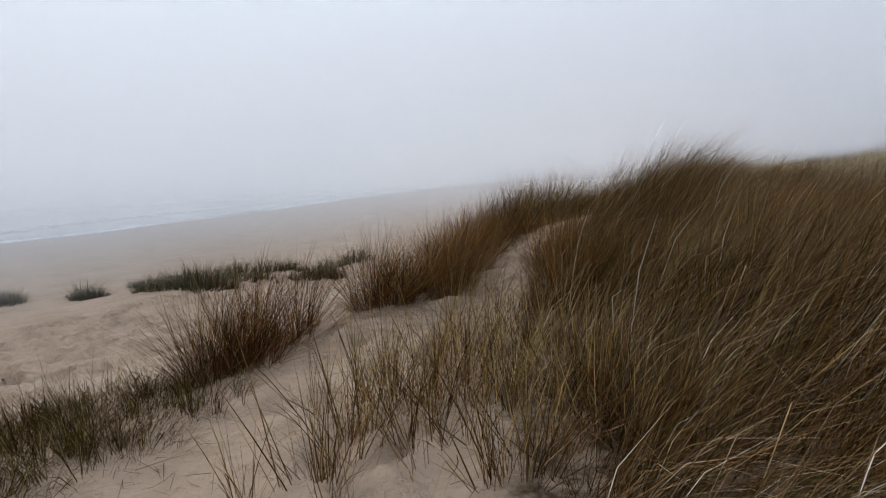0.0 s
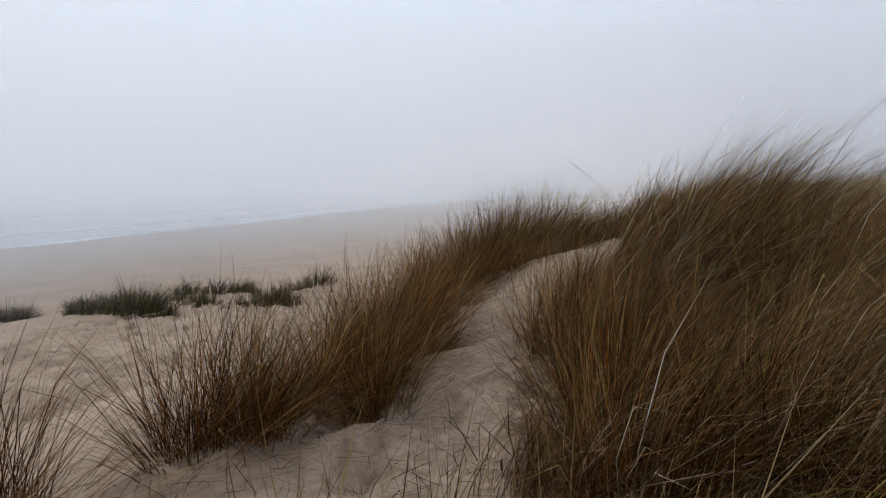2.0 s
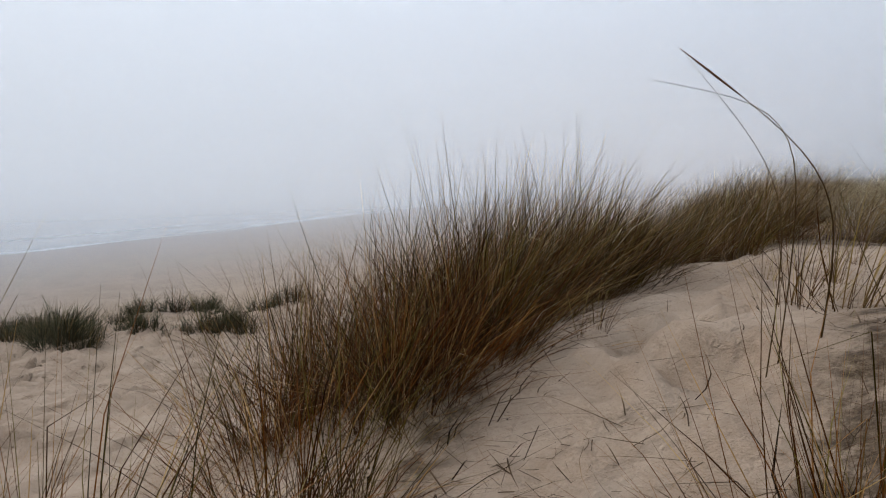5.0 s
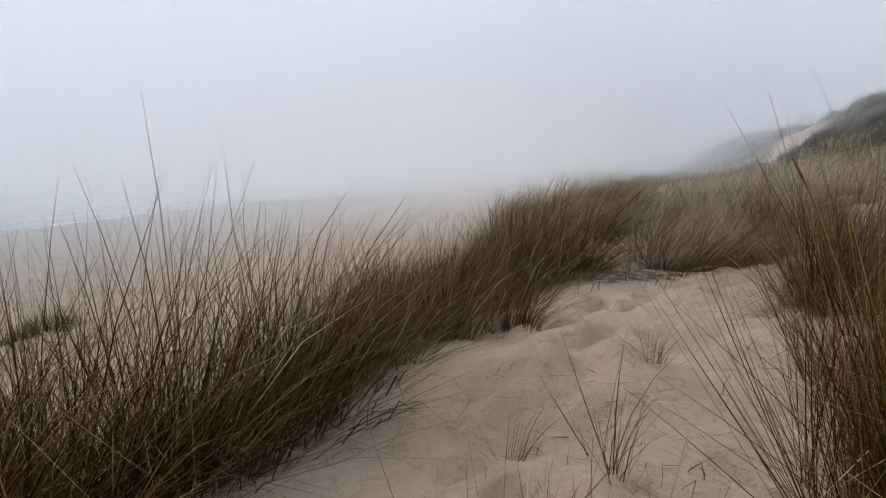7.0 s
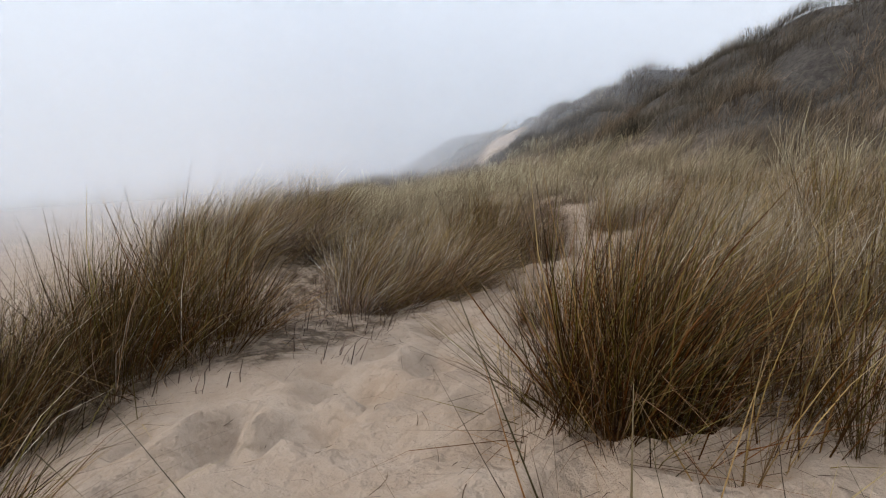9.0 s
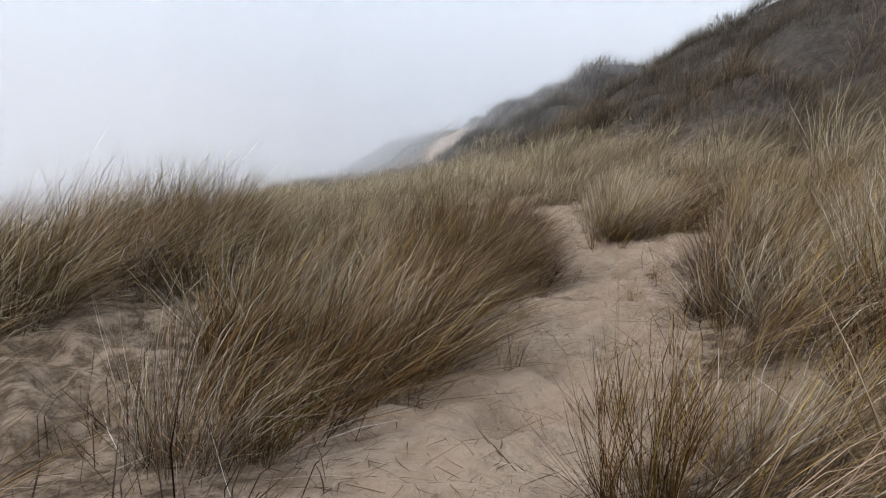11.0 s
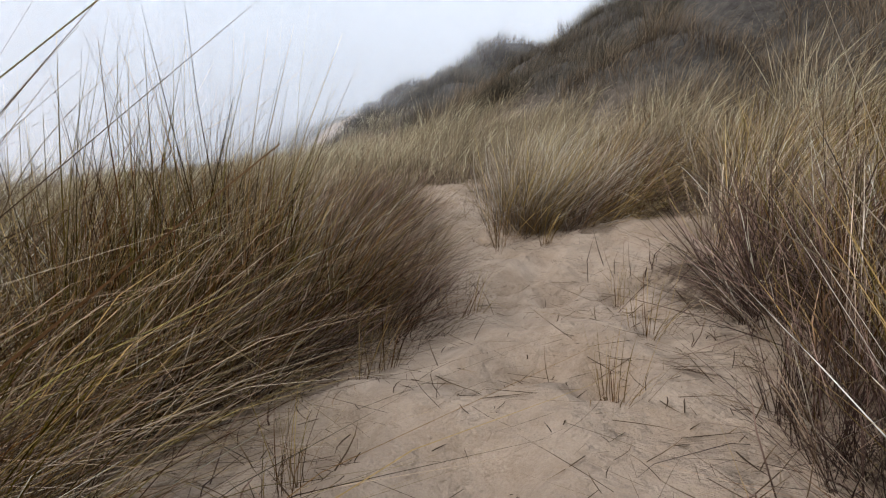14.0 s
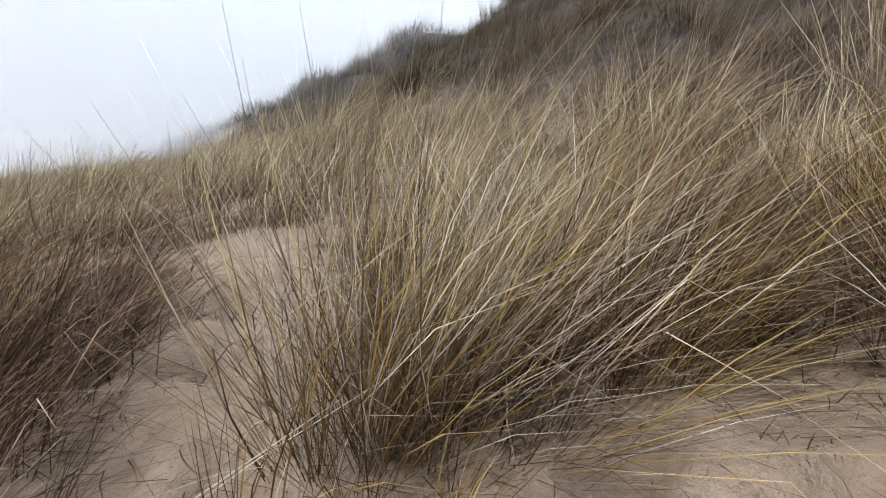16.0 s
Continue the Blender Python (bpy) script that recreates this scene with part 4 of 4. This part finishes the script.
def hollow_floor(x, y):
    return cross_dune(x, y) < .4


def thatch_side(x, y):
    return (x + .35 * y < 7.4) & ~((x < 1.1) & (y < 3.4))


def hollow_side(x, y):
    return (x + .35 * y >= 7.4) & (cross_dune(x, y) < .4)


def hill_side(x, y):
    return (x + .35 * y >= 7.4) & (cross_dune(x, y) >= .4)


def brown_side(x, y):
    return x + .35 * y < 7.4


def slope_grass(name, label, seed, step, inner, outer, n, radius, height, width, segs, mat, part_of=None, where=None):
    """Closed grass further off: many tufts in one mesh."""
    rng = np.random.default_rng(seed)
    reach = outer + 2
    gx, gy = np.meshgrid(np.arange(-8, reach + 14, step), np.arange(-1, reach + 14, step))
    x = gx.ravel() + rng.uniform(-.5, .5, gx.size) * step
    y = gy.ravel() + rng.uniform(-.5, .5, gx.size) * step
    d = off_line(x, y)
    ok = (d >= inner) & (d < outer) & (rng.uniform(0, 1, len(x)) < grass_cover(x, y)) & (y > 6.5 - .25 * np.maximum(x - 6, 0) * (x > 6) - 8 * (x < 7))
    if part_of is not None:
        ok &= (where or dark_growth)(x, y) == part_of
    x, y, d = x[ok], y[ok], d[ok]
    m = len(x)
    size = rng.uniform(.55, 1.2, m) * (.85 + .32 * np.sin(x * 1.9 + 2) * np.sin(y * 1.6 + x))
    r = radius * np.sqrt(rng.uniform(0, 1, (m, n)))
    a = rng.uniform(0, 2 * math.pi, (m, n))
    px, py = (x[:, None] + r * np.cos(a)).ravel(), (y[:, None] + r * np.sin(a)).ravel()
    roots = np.stack([px, py, ground_z(px, py) - .04], 1)
    tilt = np.abs(rng.normal(.3, .25, m * n)) * (.4 + .8 * (r / radius).ravel())
    length = height * np.repeat(size, n) * rng.uniform(.45, 1.1, m * n)
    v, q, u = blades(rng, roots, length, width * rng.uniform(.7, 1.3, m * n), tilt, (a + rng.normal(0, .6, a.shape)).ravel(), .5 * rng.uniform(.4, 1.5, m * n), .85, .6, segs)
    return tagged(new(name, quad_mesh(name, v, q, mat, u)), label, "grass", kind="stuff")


slope_grass("slope_grass", "dense windblown brown marram grass on the dune slope", 21, .56, NEAR, 8.5, 170, .27, .88, .0052, 2, SLOPE, True, brown_side)
slope_grass("hollow_grass", "pale windblown marram grass in the dune hollow", 25, .58, NEAR, 8.5, 150, .28, .86, .0058, 2, HOLLOW, True, hollow_side)
slope_grass("hill_grass", "dull grey-brown grass at the foot of the hill", 26, .58, NEAR, 8.5, 130, .3, .86, .0062, 2, HILL, True, hill_side)
slope_grass("low_grass", "short dead grass between the tussocks, darkened like the shade there", 31, .28, .2, 5, 24, .26, .34, .0048, 2, SHADED_THATCH, True, thatch_side)
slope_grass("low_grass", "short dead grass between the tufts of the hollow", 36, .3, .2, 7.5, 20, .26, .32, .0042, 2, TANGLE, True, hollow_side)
slope_grass("low_grass", "short pale grass between the tufts of the hollow", 35, .5, 7.5, 19, 26, .42, .38, .009, 2, HOLLOW, True, hollow_floor)
slope_grass("slope_grass", "windblown tan marram grass across the dune hollow", 22, .85, 8.5, 19, 150, .40, .88, .0085, 2, HOLLOW, 0, growth)
slope_grass("hill_grass", "grey-brown grass between the mounds of the hill", 27, .85, 8.5, 19, 150, .46, .8, .0085, 2, HILL, 1, growth)
slope_grass("dark_grass", "darker brown grass on the mounds of the hill", 32, .8, 8.5, 19, 200, .46, .85, .0085, 2, SCRUB, 2, growth)
slope_grass("hill_grass", "grey-brown grass covering the hill in the fog", 23, .85, 19, 40, 60, .55, .8, .02, 2, HILL, False)
slope_grass("dark_scrub", "dark heathy growth on the hill's mounds", 33, .8, 19, 40, 60, .6, .85, .02, 2, SCRUB, True)
slope_grass("hill_grass", "pale grey-brown grass on the far dunes in fog", 24, 1.9, 40, 95, 20, 1.0, .85, .05, 2, HILL)


# ---- scrub on the hill ----


def shrub(x, y, radius, height, seed):
    rng = np.random.default_rng(seed)
    ob = tagged(new("dune_shrub"), "dark grey-brown leafless thorn shrub on the hill", "shrub", "shrubs on the hill")
    n = 14
    a, t = rng.uniform(0, 6.28, n), rng.uniform(.2, 1.1, n)
    v, q, u = blades(rng, np.zeros((n, 3)) + (0, 0, -.1), height * rng.uniform(.7, 1, n), np.full(n, .03), t, a, np.full(n, .1), .3, -.2, 4)
    part("branches", quad_mesh("branches", v, q, SCRUB, u), ob)
    n = 2600
    th, ph = rng.uniform(0, 6.28, n), np.arccos(rng.uniform(0, 1, n))
    rr = rng.uniform(.45, 1, n) ** .5 * (1 + .22 * np.sin(th * 3 + seed) * np.sin(ph * 4 + seed))
    roots = np.stack([radius * rr * np.sin(ph) * np.cos(th), radius * rr * np.sin(ph) * np.sin(th), height * .85 * rr * np.cos(ph)], 1)
    v, q, u = blades(rng, roots, rng.uniform(.12, .26, n), rng.uniform(.010, .022, n), np.abs(rng.normal(.9, .5, n)), th + rng.normal(0, .6, n), np.full(n, .3), .6, .1, 2)
    part("twig_crown", quad_mesh("twig_crown", v, q, SCRUB, u), ob)
    ob.matrix_basis = pose(x, y, float(ground_z(x, y)) - .5)


SHRUBS = [(22.3, 25.4, 1.3, .9), (35.0, 31.0, 1.7, 1.1), (37.0, 33.0, 1.4, 1.0), (39.6, 41.4, 1.1, .9), (24.3, 17.5, 1.4, .85), (18.1, 17.8, .9, .6)]
for i, (x, y, r, h) in enumerate(SHRUBS):
    shrub(x, y, r, h, 300 + i)


# ---- single stalks that hang over the trail ----


def stalk(base, tip, bow, thick=.0019, over=None):
    base, tip = Vector(base), Vector(tip)
    over = base.lerp(tip, .5) if over is None else Vector(over)
    n, sides = 14, 5
    side = (tip - base).cross(Vector((0, 0, 1))).normalized()
    ob = tagged(new("grass_stalk"), "long bare grass stalk leaning over the trail", "grass stalk", "stalks over the trail")

    def tube(k0, k1, radius):
        pts = []
        for i in range(n + 1):
            k = k0 + (k1 - k0) * i / n
            pts.append(base * (1 - k) ** 3 + over * (3 * k * (1 - k)) + tip * k ** 3 + Vector((0, 0, bow * math.sin(k * math.pi))) + side * (bow * .4 * math.sin(k * 2.2)))
        v, q, u = [], [], []
        for i, p in enumerate(pts):
            d = (pts[min(i + 1, n)] - pts[max(i - 1, 0)]).normalized()
            e1 = d.cross(Vector((.3, .9, .2))).normalized()
            e2 = d.cross(e1)
            r = radius(i / n)
            for j in range(sides):
                w = 2 * math.pi * j / sides
                v.append(p - base + (e1 * math.cos(w) + e2 * math.sin(w)) * r)
                u.append((j / sides, .35 + .5 * i / n))
        for i in range(n):
            for j in range(sides):
                q.append((i * sides + j, i * sides + (j + 1) % sides, (i + 1) * sides + (j + 1) % sides, (i + 1) * sides + j))
        return np.array([tuple(p) for p in v]), np.array(q), np.array(u)

    v, q, u = tube(0, 1, lambda k: thick * (1 - .65 * k))
    part("stem", quad_mesh("stem", v, q, STRAW, u), ob)
    if thick > .0025:
        v, q, u = tube(.86, 1, lambda k: .0008 + thick * .8 * math.sin(math.pi * min(1, k * .9 + .08)))
        part("seed_head", quad_mesh("seed_head", v, q, DRY, u), ob, "dry brown seed head")
    ob.location = base


stalk((1.677, 6.823, 0.258), (1.304, 6.833, 1.007), 0.0, 0.0026, (1.697, 6.783, 0.704))
stalk((1.527, 6.785, 0.203), (1.323, 6.838, 0.989), 0.0, 0.0017, (1.547, 6.745, 0.685))
stalk((1.589, 6.845, 0.220), (1.243, 6.839, 0.935), 0.0, 0.0018, (1.609, 6.795, 0.862))
stalk((3.038, 7.885, 0.155), (2.945, 8.006, 0.995), 0.0, 0.0028, (3.008, 7.915, 0.785))
stalk((6.829, 12.602, -0.120), (7.146, 12.513, 0.805), 0.0, 0.0013, (6.953, 12.604, 0.543))
stalk((6.898, 12.637, -0.124), (7.246, 12.525, 0.785), 0.0, 0.0013, (7.036, 12.632, 0.540))
stalk((6.948, 12.673, -0.127), (7.320, 12.542, 0.782), 0.0, 0.0012, (7.098, 12.664, 0.538))
stalk((7.093, 12.727, -0.131), (7.517, 12.540, 0.717), 0.0, 0.0012, (7.269, 12.700, 0.534))
stalk((7.238, 12.824, -0.135), (7.707, 12.556, 0.838), 0.0, 0.0012, (7.443, 12.778, 0.528))
stalk((6.780, 12.562, -0.117), (7.069, 12.510, 0.679), 0.0, 0.0012, (6.892, 12.567, 0.545))
stalk((7.004, 12.707, -0.129), (7.401, 12.561, 0.717), 0.0, 0.0011, (7.165, 12.692, 0.536))
stalk((7.163, 12.856, -0.138), (7.628, 12.625, 0.834), 0.0, 0.0011, (7.360, 12.823, 0.529))
stalk((3.25, 7.75, .25), (3.05, 8.05, 1.2), .03, .0016)

# ---- dry litter on the sand ----


def litter():
    rng = np.random.default_rng(77)
    n = 150000
    x, y = rng.uniform(-2.5, 11.5, n), rng.uniform(.8, 15, n)
    off = off_trail(x, y)
    drift = np.sin(x * 5.1 + 1.7 * np.sin(y * 3.3)) * np.sin(y * 4.7 + 1.5 * np.sin(x * 2.9 + 1)) + .5 * np.sin(x * 11 + y * 7) * np.sin(y * 13 - x * 5)
    keep = np.where((x > 4.8) | ((y > 3.3) & (y < 6.8)), 1.0, .14) * np.clip(1.05 + off, .25, 1) * np.clip(.6 + .7 * drift, .15, 1)
    wide = np.where((x > 8.6) & (y > 12.9), .8, .25)
    ok = (off < wide) & (rng.uniform(0, 1, n) < keep)
    x, y = x[ok], y[ok]
    m = len(x)
    roots = np.stack([x, y, surface_z(x, y) + .006], 1)
    length = .03 + .32 * rng.beta(1.1, 3.2, m)
    lift = np.where(rng.uniform(0, 1, m) < .14, rng.uniform(.7, 1.4, m), rng.uniform(1.46, 1.58, m))
    v, q, u = blades(rng, roots, length, rng.uniform(.0018, .0046, m), lift, rng.uniform(0, 6.28, m), rng.uniform(-.45, .5, m), .9, .02, 3)
    tagged(new("dry_litter", quad_mesh("dry_litter", v, q, LITTER, u)), "broken dry grass stems scattered on the sand", "dry grass", kind="stuff")


litter()
